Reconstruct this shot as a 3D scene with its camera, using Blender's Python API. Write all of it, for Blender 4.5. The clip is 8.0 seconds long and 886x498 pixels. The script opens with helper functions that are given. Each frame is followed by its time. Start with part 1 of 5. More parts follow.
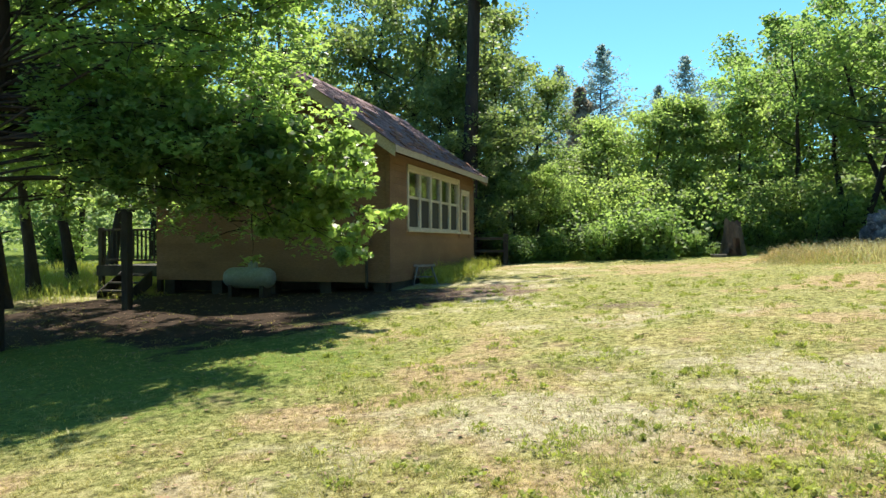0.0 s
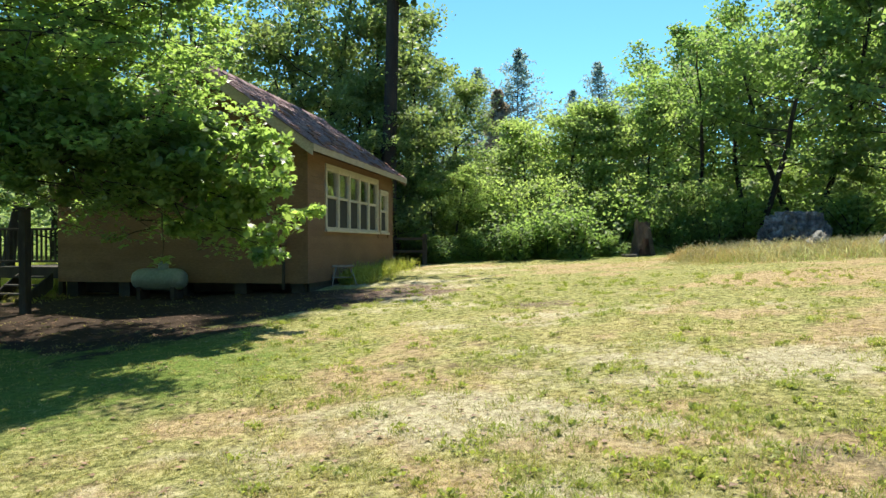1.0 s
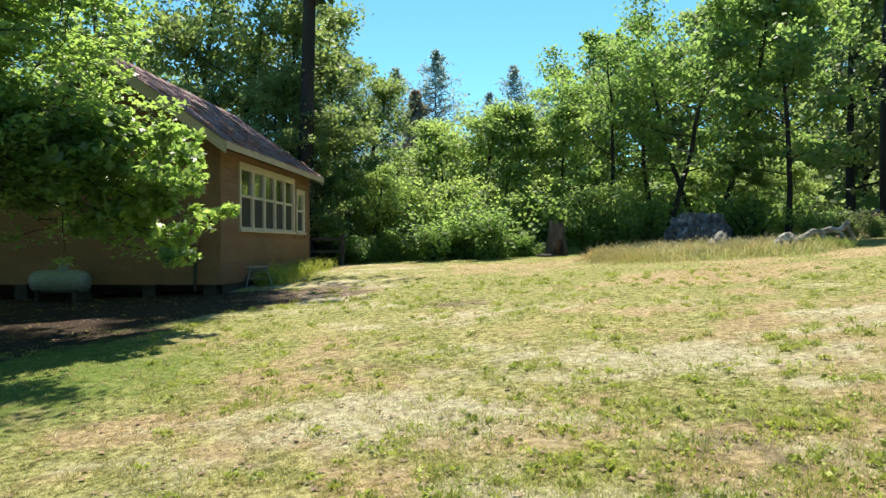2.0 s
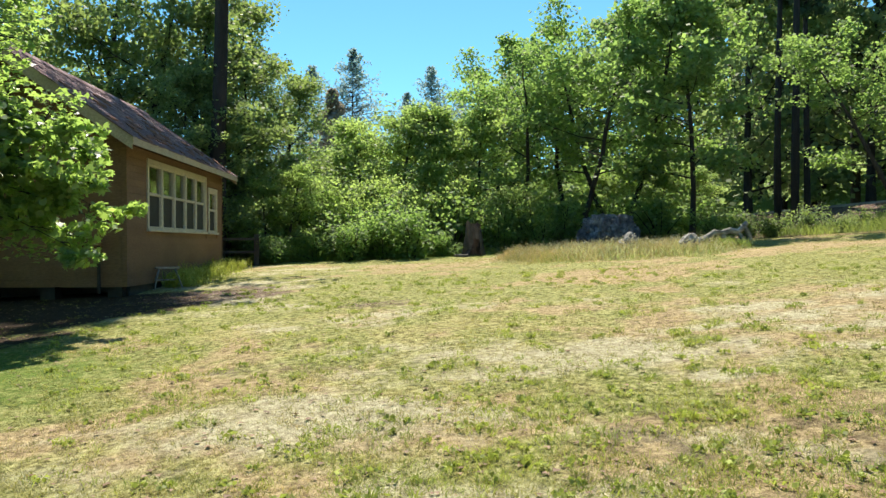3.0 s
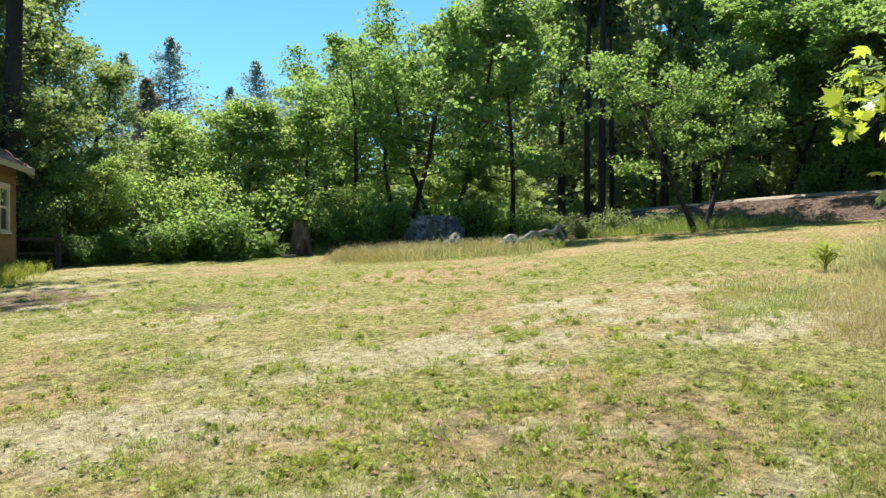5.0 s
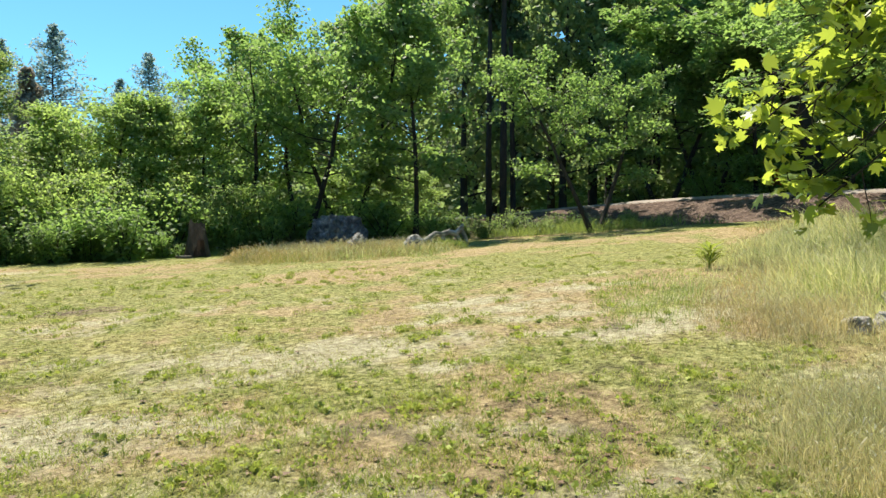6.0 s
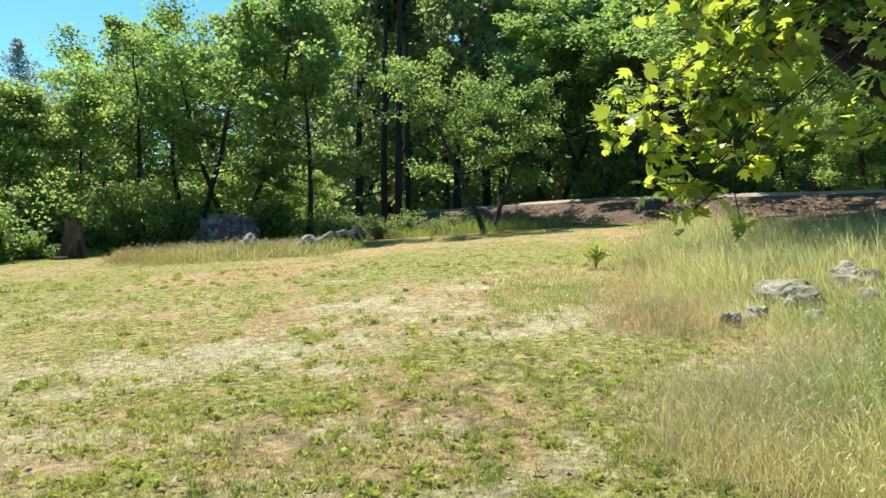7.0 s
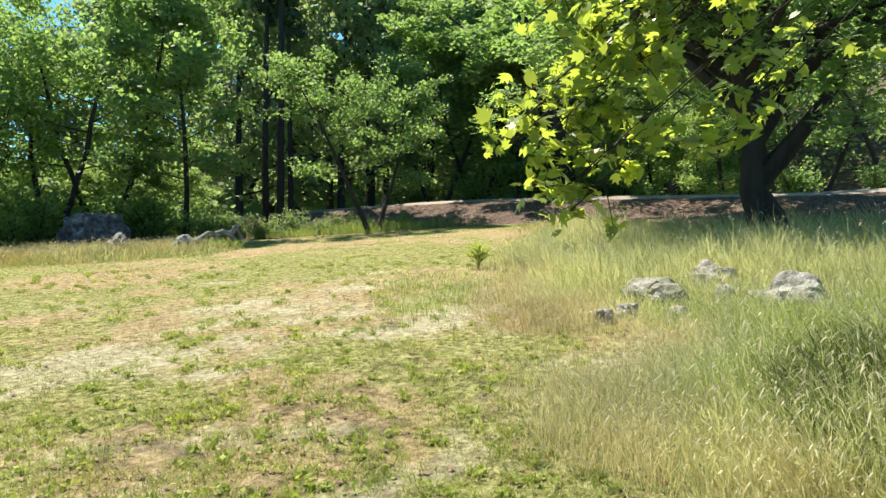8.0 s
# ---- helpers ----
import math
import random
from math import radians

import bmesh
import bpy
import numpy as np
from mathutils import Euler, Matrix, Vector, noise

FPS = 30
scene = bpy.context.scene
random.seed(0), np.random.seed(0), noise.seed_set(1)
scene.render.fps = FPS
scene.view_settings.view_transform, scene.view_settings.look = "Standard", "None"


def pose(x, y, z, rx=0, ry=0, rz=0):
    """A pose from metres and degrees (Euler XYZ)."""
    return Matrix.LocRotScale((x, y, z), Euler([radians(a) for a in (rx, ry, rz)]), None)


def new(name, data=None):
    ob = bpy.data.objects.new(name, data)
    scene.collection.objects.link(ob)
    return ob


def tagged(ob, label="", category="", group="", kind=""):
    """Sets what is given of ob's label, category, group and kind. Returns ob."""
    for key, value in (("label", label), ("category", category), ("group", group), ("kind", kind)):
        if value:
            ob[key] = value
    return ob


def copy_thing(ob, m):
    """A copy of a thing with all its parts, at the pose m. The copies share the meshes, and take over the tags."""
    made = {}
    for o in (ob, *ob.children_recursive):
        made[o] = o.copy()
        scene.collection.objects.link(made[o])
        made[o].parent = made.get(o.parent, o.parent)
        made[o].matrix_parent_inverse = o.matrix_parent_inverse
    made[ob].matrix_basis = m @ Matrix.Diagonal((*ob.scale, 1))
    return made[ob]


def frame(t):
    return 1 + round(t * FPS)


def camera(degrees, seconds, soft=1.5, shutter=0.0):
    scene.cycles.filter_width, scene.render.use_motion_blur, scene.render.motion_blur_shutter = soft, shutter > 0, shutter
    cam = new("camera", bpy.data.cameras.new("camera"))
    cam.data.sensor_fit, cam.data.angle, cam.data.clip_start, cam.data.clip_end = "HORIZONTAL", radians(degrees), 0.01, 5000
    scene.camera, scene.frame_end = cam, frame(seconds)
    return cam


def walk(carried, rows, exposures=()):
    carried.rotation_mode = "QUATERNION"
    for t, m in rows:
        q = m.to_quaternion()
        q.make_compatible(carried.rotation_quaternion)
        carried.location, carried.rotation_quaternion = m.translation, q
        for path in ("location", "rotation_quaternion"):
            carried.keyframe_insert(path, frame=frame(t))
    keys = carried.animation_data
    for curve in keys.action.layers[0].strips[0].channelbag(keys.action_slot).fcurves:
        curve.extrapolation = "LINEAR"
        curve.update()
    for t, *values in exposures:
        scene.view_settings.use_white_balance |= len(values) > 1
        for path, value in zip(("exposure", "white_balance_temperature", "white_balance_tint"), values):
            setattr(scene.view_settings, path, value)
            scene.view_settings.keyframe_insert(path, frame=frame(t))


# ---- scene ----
EYE = 1.8
cam = camera(63.43, 8.0, soft=1.45)
YAWS = [(0.0, 0.0), (0.5, -3.31), (1.0, -6.46), (1.5, -9.71), (3.0, -19.57), (3.5, -22.95), (4.0, -26.63), (4.5, -29.78),
        (6.0, -40.92), (6.5, -44.84), (7.0, -49.26), (7.5, -53.81), (8.0, -58.47)]
walk(cam, [(t, pose(0, 0, EYE, 90 - 0.39, 0.15, w)) for t, w in YAWS], 
     [(0.0, 1.04, 6900, 9), (1.5, 0.97, 6900, 9), (3.0, 0.89, 6900, 9), (6.0, 0.84, 6900, 8), (7.0, 0.91, 6900, 8), (8.0, 1.02, 6900, 8)])

# ---- light ----
SUN_YAW, SUN_UP = -14.0, 62.0
world = bpy.data.worlds.new("sky")
scene.world = world
world.use_nodes = True
sky = world.node_tree.nodes.new("ShaderNodeTexSky")
sky.sky_type, sky.sun_disc = "NISHITA", False
sky.sun_elevation, sky.sun_rotation = radians(SUN_UP), radians(-SUN_YAW)
sky.altitude = 2500
sky.air_density, sky.dust_density, sky.ozone_density = 1.0, 0.0, 8.0
clear = world.node_tree.nodes.new("ShaderNodeMix")
clear.data_type, clear.blend_type = "RGBA", "MULTIPLY"
clear.inputs[0].default_value, clear.inputs[7].default_value = 1.0, (0.76, 1.15, 0.98, 1)
world.node_tree.links.new(sky.outputs[0], clear.inputs[6])
world.node_tree.links.new(clear.outputs[2], world.node_tree.nodes["Background"].inputs[0])
world.node_tree.nodes["Background"].inputs[1].default_value = 0.13
sun = new("sun", bpy.data.lights.new("sun", "SUN"))
sun.data.energy, sun.data.angle, sun.data.color = 5.0, radians(0.6), (1.0, 0.94, 0.83)
sun.matrix_world = pose(0, 0, 40, 90 - SUN_UP, 0, SUN_YAW + 180)


# ---- materials ----
def mat(name):
    m = bpy.data.materials.new(name)
    m.use_nodes = True
    nt = m.node_tree
    return m, nt, nt.nodes["Principled BSDF"]


def node(nt, kind, **values):
    n = nt.nodes.new("ShaderNode" + kind)
    for k, v in values.items():
        n.inputs[k].default_value = v
    return n


def noise_at(nt, coords, scale, detail=4.0, rough=0.6):
    n = node(nt, "TexNoise", Scale=scale, Detail=detail, Roughness=rough)
    nt.links.new(coords, n.inputs["Vector"])
    return n.outputs["Fac"]


def ramp(nt, fac, stops):
    n = nt.nodes.new("ShaderNodeValToRGB")
    while len(n.color_ramp.elements) < len(stops):
        n.color_ramp.elements.new(0.5)
    for e, (p, c) in zip(n.color_ramp.elements, stops):
        e.position, e.color = p, (*c, 1)
    nt.links.new(fac, n.inputs[0])
    return n.outputs[0]


def mix(nt, fac, a, b, how="MIX"):
    n = nt.nodes.new("ShaderNodeMix")
    n.data_type, n.blend_type = "RGBA", how
    for sock, v in ((n.inputs[0], fac), (n.inputs[6], a), (n.inputs[7], b)):
        if isinstance(v, (int, float)):
            sock.default_value = v
        elif isinstance(v, tuple):
            sock.default_value = (*v, 1)
        else:
            nt.links.new(v, sock)
    return n.outputs[2]


def bump(nt, bsdf, height, strength, distance):
    b = node(nt, "Bump", Strength=strength, Distance=distance)
    nt.links.new(height, b.inputs["Height"])
    nt.links.new(b.outputs[0], bsdf.inputs["Normal"])


def surface(name, stops, scale, rough=0.8, fine=8.0, relief=0.3, depth=0.01, metal=0.0, stretch=(1, 1, 1), vary=0.0):
    """A two-scale mottled surface, in object metres."""
    m, nt, b = mat(name)
    tc = nt.nodes.new("ShaderNodeTexCoord").outputs["Object"]
    mp = node(nt, "Mapping", Scale=stretch)
    nt.links.new(tc, mp.inputs["Vector"])
    v = mp.outputs[0]
    big, small = noise_at(nt, v, scale), noise_at(nt, v, scale * fine, 6.0)
    col = ramp(nt, big, stops)
    grain = ramp(nt, small, [(0.3, (0.55, 0.55, 0.55)), (0.7, (1.25, 1.25, 1.25))])
    col = mix(nt, 0.6, col, grain, "MULTIPLY")
    if vary:
        info = nt.nodes.new("ShaderNodeObjectInfo")
        col = mix(nt, 1.0, col, ramp(nt, info.outputs["Random"], [(0, (1 - vary,) * 3), (1, (1 + vary,) * 3)]), "MULTIPLY")
    nt.links.new(col, b.inputs["Base Color"])
    b.inputs["Roughness"].default_value, b.inputs["Metallic"].default_value = rough, metal
    bump(nt, b, small, relief, depth)
    return m


def leaf_material(name, dark, light, through_col, gloss=0.62, share=0.45, patch=0.5, tuft=0.0):
    """Thin leaves: each one of its own tint, and light shines through them; tuft: a finer scale on which neighbours share a tint."""
    m, nt, b = mat(name)
    geo = nt.nodes.new("ShaderNodeNewGeometry")
    rnd = geo.outputs["Random Per Island"]
    drift = noise_at(nt, geo.outputs["Position"], patch, 2.0)
    tint = ramp(nt, rnd, [(0.0, dark), (1.0, light)])
    tint = mix(nt, 0.7, tint, ramp(nt, drift, [(0.35, (0.7, 0.75, 0.75)), (0.65, (1.25, 1.15, 0.95))]), "MULTIPLY")
    if tuft:
        tint = mix(nt, 1.0, tint, ramp(nt, noise_at(nt, geo.outputs["Position"], tuft, 3.0, 0.7), [(0.36, (0.58, 0.6, 0.58)), (0.52, (1.0, 1.0, 1.0)), (0.66, (1.42, 1.4, 1.34))]), "MULTIPLY")
    nt.links.new(tint, b.inputs["Base Color"])
    b.inputs["Roughness"].default_value = gloss
    tr = nt.nodes.new("ShaderNodeBsdfTranslucent")
    glow = mix(nt, 1.0, ramp(nt, rnd, [(0.0, tuple(0.75 * c for c in through_col)), (1.0, through_col)]),
               ramp(nt, drift, [(0.35, (0.8, 0.85, 0.8)), (0.65, (1.1, 1.1, 1.0))]), "MULTIPLY")
    nt.links.new(glow, tr.inputs[0])
    ms = nt.nodes.new("ShaderNodeMixShader")
    ms.inputs[0].default_value = share
    nt.links.new(b.outputs[0], ms.inputs[1])
    nt.links.new(tr.outputs[0], ms.inputs[2])
    nt.links.new(ms.outputs[0], nt.nodes["Material Output"].inputs[0])
    return m


MAPLE = leaf_material("maple_leaf", (0.072, 0.13, 0.06), (0.195, 0.285, 0.125), (0.43, 0.64, 0.17), gloss=0.6, share=0.5)
FRONT_LEAF = leaf_material("front_maple_leaf", (0.045, 0.10, 0.068), (0.13, 0.21, 0.118), (0.55, 0.78, 0.18), gloss=0.4, share=0.52)
DEEP = leaf_material("deep_leaf", (0.082, 0.14, 0.078), (0.17, 0.225, 0.11), (0.44, 0.58, 0.17), gloss=0.55, share=0.47)
LIME = leaf_material("lime_leaf", (0.13, 0.185, 0.065), (0.26, 0.35, 0.135), (0.56, 0.75, 0.21), gloss=0.6, share=0.52)
NEAR_LEAF = leaf_material("near_leaf", (0.05, 0.115, 0.045), (0.25, 0.33, 0.09), (0.68, 0.8, 0.11), gloss=0.34, share=0.5, patch=3.0)
# olive needles, greyed to put hillside haze into the colour
HILL_NEEDLE = leaf_material("hill_needle", (0.075, 0.10, 0.07), (0.13, 0.16, 0.10), (0.16, 0.2, 0.1), share=0.35, patch=0.2)
NEEDLE = leaf_material("needle", (0.025, 0.055, 0.025), (0.05, 0.09, 0.035), (0.08, 0.14, 0.03), share=0.25)
# pale blue-grey: the haze of distance is mixed into the needle colour
HAZED_NEEDLE = leaf_material("hazed_needle", (0.25, 0.35, 0.39), (0.37, 0.47, 0.5), (0.42, 0.55, 0.58), share=0.5)
DEAD_NEEDLE = leaf_material("dead_needle", (0.26, 0.235, 0.215), (0.36, 0.32, 0.29), (0.4, 0.34, 0.29), share=0.5)
DRY_LEAF = leaf_material("dry_leaf", (0.35, 0.09, 0.02), (0.55, 0.2, 0.03), (0.6, 0.2, 0.02))
LITTER_LEAF = leaf_material("fallen_leaf", (0.13, 0.07, 0.04), (0.30, 0.19, 0.13), (0.2, 0.1, 0.05), share=0.15)
WEED = leaf_material("weed_leaf", (0.22, 0.265, 0.055), (0.45, 0.49, 0.12), (0.6, 0.65, 0.12), share=0.4, patch=0.8)
THICKET = leaf_material("thicket_leaf", (0.04, 0.055, 0.02), (0.13, 0.16, 0.055), (0.2, 0.26, 0.06), share=0.3, patch=1.2)
TUFT = leaf_material("coarse_tuft", (0.16, 0.2, 0.045), (0.41, 0.46, 0.115), (0.52, 0.6, 0.12), share=0.4, patch=1.1, tuft=6.0)
STRAW = leaf_material("straw", (0.24, 0.21, 0.07), (0.51, 0.475, 0.19), (0.46, 0.425, 0.15), share=0.4, patch=0.6, tuft=9.0)
THATCH = leaf_material("pale_thatch", (0.27, 0.25, 0.13), (0.56, 0.535, 0.36), (0.40, 0.38, 0.22), share=0.32, patch=0.9, tuft=9.0)
LAWN_GREEN = leaf_material("lawn_green", (0.2, 0.2, 0.055), (0.46, 0.445, 0.145), (0.5, 0.49, 0.12), share=0.38, patch=1.4, tuft=9.0)
RUST = leaf_material("rusty_grass", (0.40, 0.31, 0.15), (0.66, 0.545, 0.30), (0.58, 0.46, 0.22), share=0.35, patch=0.6, tuft=9.0)
HAY = leaf_material("hay", (0.33, 0.29, 0.145), (0.70, 0.62, 0.37), (0.64, 0.56, 0.3), share=0.45, patch=0.8)
SEED = leaf_material("seed_heads", (0.33, 0.31, 0.2), (0.66, 0.63, 0.46), (0.54, 0.5, 0.34), share=0.4, patch=0.9)
TALL = leaf_material("tall_grass", (0.21, 0.235, 0.09), (0.75, 0.73, 0.42), (0.79, 0.78, 0.41), share=0.48, patch=0.7)
GREEN_GRASS = leaf_material("green_grass", (0.08, 0.135, 0.035), (0.38, 0.45, 0.145), (0.5, 0.62, 0.16), share=0.38, patch=0.7)
BARK = surface("bark", [(0.3, (0.018, 0.014, 0.012)), (0.7, (0.055, 0.044, 0.037))], 3.0, 0.95, 7.0, 0.9, 0.03, stretch=(1, 1, 0.25))
PINE_BARK = surface("pine_bark", [(0.3, (0.014, 0.011, 0.010)), (0.7, (0.046, 0.036, 0.031))], 3.0, 0.95, 6.0, 0.9, 0.04, stretch=(1, 1, 0.3))
SIDING = surface("painted_siding", [(0.3, (0.17, 0.095, 0.051)), (0.7, (0.22, 0.132, 0.076))], 0.8, 0.75, 14.0, 0.25, 0.004, stretch=(1, 1, 3), vary=0.06)
# leaves lightened to grey-green, with the haze behind the first trees painted in
WOODS = leaf_material("woods_leaf", (0.085, 0.135, 0.075), (0.20, 0.27, 0.135), (0.44, 0.58, 0.22), share=0.5, patch=0.15)
TRIM = surface("trim_paint", [(0.3, (0.50, 0.45, 0.36)), (0.7, (0.60, 0.55, 0.45))], 2.0, 0.6, 12.0, 0.2, 0.003)
RAKE = surface("rake_paint", [(0.3, (0.38, 0.32, 0.23)), (0.7, (0.47, 0.40, 0.29))], 2.0, 0.7, 12.0, 0.2, 0.003)
DARK_WOOD = surface("weathered_dark_wood", [(0.3, (0.022, 0.019, 0.016)), (0.7, (0.06, 0.053, 0.045))], 3.0, 0.85, 9.0, 0.5, 0.006, stretch=(1, 1, 0.3))
SHINGLE = surface("mossy_shingle", [(0.35, (0.15, 0.098, 0.105)), (0.52, (0.25, 0.178, 0.185)), (0.72, (0.40, 0.315, 0.325))], 2.6, 1.0, 9.0, 0.6, 0.008, vary=0.16)
SHINGLE.node_tree.nodes["Principled BSDF"].inputs["Specular IOR Level"].default_value = 0.1
MOSS = surface("moss", [(0.3, (0.16, 0.07, 0.05)), (0.7, (0.26, 0.13, 0.09))], 6.0, 1.0, 5.0, 0.8, 0.02)
# near-black colour standing in for the shade under and inside the house
HOUSE_SHADE = surface("house_shade", [(0.3, (0.03, 0.03, 0.03)), (0.7, (0.05, 0.05, 0.045))], 1.0)
TANK = surface("tank_paint", [(0.3, (0.15, 0.2, 0.18)), (0.7, (0.23, 0.28, 0.26))], 1.5, 0.45, 10.0, 0.1, 0.002)
BASALT = surface("dark_boulder", [(0.34, (0.08, 0.074, 0.086)), (0.52, (0.19, 0.178, 0.2)), (0.68, (0.42, 0.395, 0.415))], 2.6, 0.9, 7.0, 0.9, 0.05)
ROCK = surface("pale_rock", [(0.34, (0.13, 0.115, 0.10)), (0.48, (0.33, 0.31, 0.275)), (0.68, (0.56, 0.535, 0.48))], 5.0, 0.9, 7.0, 0.9, 0.03)
MOSSY_ROCK = surface("lichen_rock", [(0.3, (0.16, 0.17, 0.09)), (0.5, (0.26, 0.25, 0.19)), (0.75, (0.42, 0.40, 0.35))], 3.0, 0.95, 6.0, 0.9, 0.03)
STUMP = surface("stump_wood", [(0.3, (0.09, 0.075, 0.068)), (0.7, (0.22, 0.19, 0.17))], 3.0, 0.95, 6.0, 0.9, 0.03, stretch=(1, 1, 0.3))
LOG = surface("old_log", [(0.35, (0.09, 0.085, 0.075)), (0.52, (0.28, 0.265, 0.23)), (0.66, (0.54, 0.51, 0.46))], 5.0, 0.95, 6.0, 0.9, 0.02, stretch=(0.3, 1, 1))
METAL = surface("dull_metal", [(0.3, (0.2, 0.2, 0.2)), (0.7, (0.35, 0.35, 0.34))], 4.0, 0.5, metal=0.8)
SCREEN = surface("screen_mesh", [(0.3, (0.018, 0.02, 0.022)), (0.7, (0.03, 0.032, 0.035))], 3.0, 0.7)
ASPHALT = surface("road_surface", [(0.3, (0.24, 0.20, 0.17)), (0.7, (0.34, 0.29, 0.25))], 0.6, 0.9, 20.0, 0.4, 0.01)


def glass_material():
    m, nt, b = mat("window_glass")
    b.inputs["Base Color"].default_value = (0.75, 0.8, 0.78, 1)
    b.inputs["Roughness"].default_value = 0.02
    b.inputs["IOR"].default_value = 1.52
    b.inputs["Transmission Weight"].default_value = 1.0
    return m


GLASS = glass_material()


def ground_material():
    """Mown grass, half dry: straw, green and rusty patches, bare dirt and leaf litter, laid out by the sheet's two attributes."""
    m, nt, b = mat("ground_cover")
    pos = nt.nodes.new("ShaderNodeNewGeometry").outputs["Position"]
    fine, grit, mid = noise_at(nt, pos, 11.0, 6.0, 0.8), noise_at(nt, pos, 55.0, 4.0, 0.75), noise_at(nt, pos, 3.4, 6.0, 0.75)
    green = ramp(nt, fine, [(0.40, (0.07, 0.075, 0.025)), (0.5, (0.24, 0.245, 0.085)), (0.62, (0.44, 0.42, 0.19))])
    straw = ramp(nt, fine, [(0.40, (0.10, 0.078, 0.032)), (0.5, (0.325, 0.295, 0.12)), (0.62, (0.49, 0.455, 0.215))])
    rust = ramp(nt, fine, [(0.38, (0.16, 0.115, 0.06)), (0.62, (0.52, 0.41, 0.23))])
    thatch = ramp(nt, fine, [(0.38, (0.24, 0.205, 0.125)), (0.62, (0.56, 0.52, 0.35))])
    # bare dirt, taken near black so that the maple's shade looks deep
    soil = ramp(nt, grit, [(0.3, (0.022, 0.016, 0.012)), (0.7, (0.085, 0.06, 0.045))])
    litter = ramp(nt, fine, [(0.34, (0.05, 0.031, 0.023)), (0.52, (0.15, 0.112, 0.092)), (0.7, (0.35, 0.275, 0.235))])
    litter = mix(nt, 0.8, litter, ramp(nt, mid, [(0.36, (0.4, 0.36, 0.36)), (0.62, (1.35, 1.3, 1.3))]), "MULTIPLY")
    lush = ramp(nt, fine, [(0.3, (0.06, 0.10, 0.02)), (0.7, (0.20, 0.27, 0.06))])

    def layer(name):
        lay = nt.nodes.new("ShaderNodeAttribute")
        lay.attribute_name = name
        sep = nt.nodes.new("ShaderNodeSeparateColor")
        nt.links.new(lay.outputs["Color"], sep.inputs[0])
        return sep.outputs

    def ragged(amount, lo=0.72, hi=1.0):
        """An amount with its edge broken up by the mid-sized noise."""
        add = nt.nodes.new("ShaderNodeMath")
        add.operation = "ADD"
        nt.links.new(amount, add.inputs[0])
        nt.links.new(mid, add.inputs[1])
        return ramp(nt, add.outputs[0], [(lo, (0, 0, 0)), (hi, (1, 1, 1))])

    turf, cover = layer("turf"), layer("cover")
    col = mix(nt, ragged(turf[0], 0.5, 1.35), straw, green)
    col = mix(nt, ragged(turf[1], 0.6, 1.5), col, rust)
    col = mix(nt, ragged(turf[2], 0.6, 2.1), col, thatch)
    col = mix(nt, ragged(cover[2]), col, lush)
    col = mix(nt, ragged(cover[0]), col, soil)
    col = mix(nt, ragged(cover[1]), col, litter)
    nt.links.new(col, b.inputs["Base Color"])
    b.inputs["Roughness"].default_value = 0.95
    b.inputs["Specular IOR Level"].default_value = 0.1
    bump(nt, b, fine, 1.0, 0.05)
    return m


GROUND = ground_material()


# ---- building blocks ----
def smooth(a, b, v):
    s = np.clip((v - a) / (b - a), 0, 1)
    return s * s * (3 - 2 * s)


LATTICE = np.random.default_rng(77).uniform(0, 1, (256, 256))


def field(x, y, size, seed=0, octaves=3):
    """Smooth random values between 0 and 1 over the plan, with features of the given size in metres."""
    total, amp, norm = 0.0, 1.0, 0.0
    for o in range(octaves):
        u, v = np.asarray(x) / size + seed * 17.3 + 500, np.asarray(y) / size + seed * 5.9 + 500
        i, j = np.floor(u).astype(int), np.floor(v).astype(int)
        f, g = u - i, v - j
        f, g = f * f * (3 - 2 * f), g * g * (3 - 2 * g)
        p, q, r, t = (LATTICE[(i + a) % 256, (j + b) % 256] for a, b in ((0, 0), (1, 0), (0, 1), (1, 1)))
        total = total + amp * ((p * (1 - f) + q * f) * (1 - g) + (r * (1 - f) + t * f) * g)
        norm, amp, size = norm + amp, amp * 0.55, size * 0.5
    return total / norm


def gz(x, y):
    """Height of the ground: a lawn that climbs away and to the right, a road bank, a wooded hill beyond."""
    x, y = np.asarray(x, float), np.asarray(y, float)
    a, c = np.clip(x, -30, 27), np.clip(y, -12, 34)
    z = 0.0878 * a + 0.0427 * c + 0.00085 * a * a - 0.00225 * a * c - 0.00024 * c * c
    z = z + (1.18 - 0.6 * smooth(20, 0, y)) * smooth(26.0, 29.5, x)
    z = z + 0.5 * np.clip(x - 42, 0, 120) * smooth(105, 55, y)
    z = z + 0.13 * np.clip(np.hypot(x, y) - 55, 0, 150) * smooth(-20, 10, y)
    return z + 0.015 * np.sin(x * 1.7 + 0.6 * y) * np.cos(1.3 * y - 0.4 * x)


def knobs(x, y):
    """The small bumps of the turf, on top of the lie of the land."""
    return (np.hypot(x, y) < 40) * (0.05 * (field(x, y, 0.9, 8) - 0.5) + 0.018 * (field(x, y, 0.35, 9) - 0.5))


def at(az, d, up=0.0):
    """A place by its bearing (degrees to the left of +y) and distance, on the ground."""
    x, y = -math.sin(radians(az)) * d, math.cos(radians(az)) * d
    return Vector((x, y, float(gz(x, y)) + up))


def mesh_of(name, verts, faces, material, smooth_shade=False):
    me = bpy.data.meshes.new(name)
    me.from_pydata(verts, [], faces)
    me.materials.append(material)
    if smooth_shade:
        me.polygons.foreach_set("use_smooth", [True] * len(me.polygons))
    me.update()
    return me


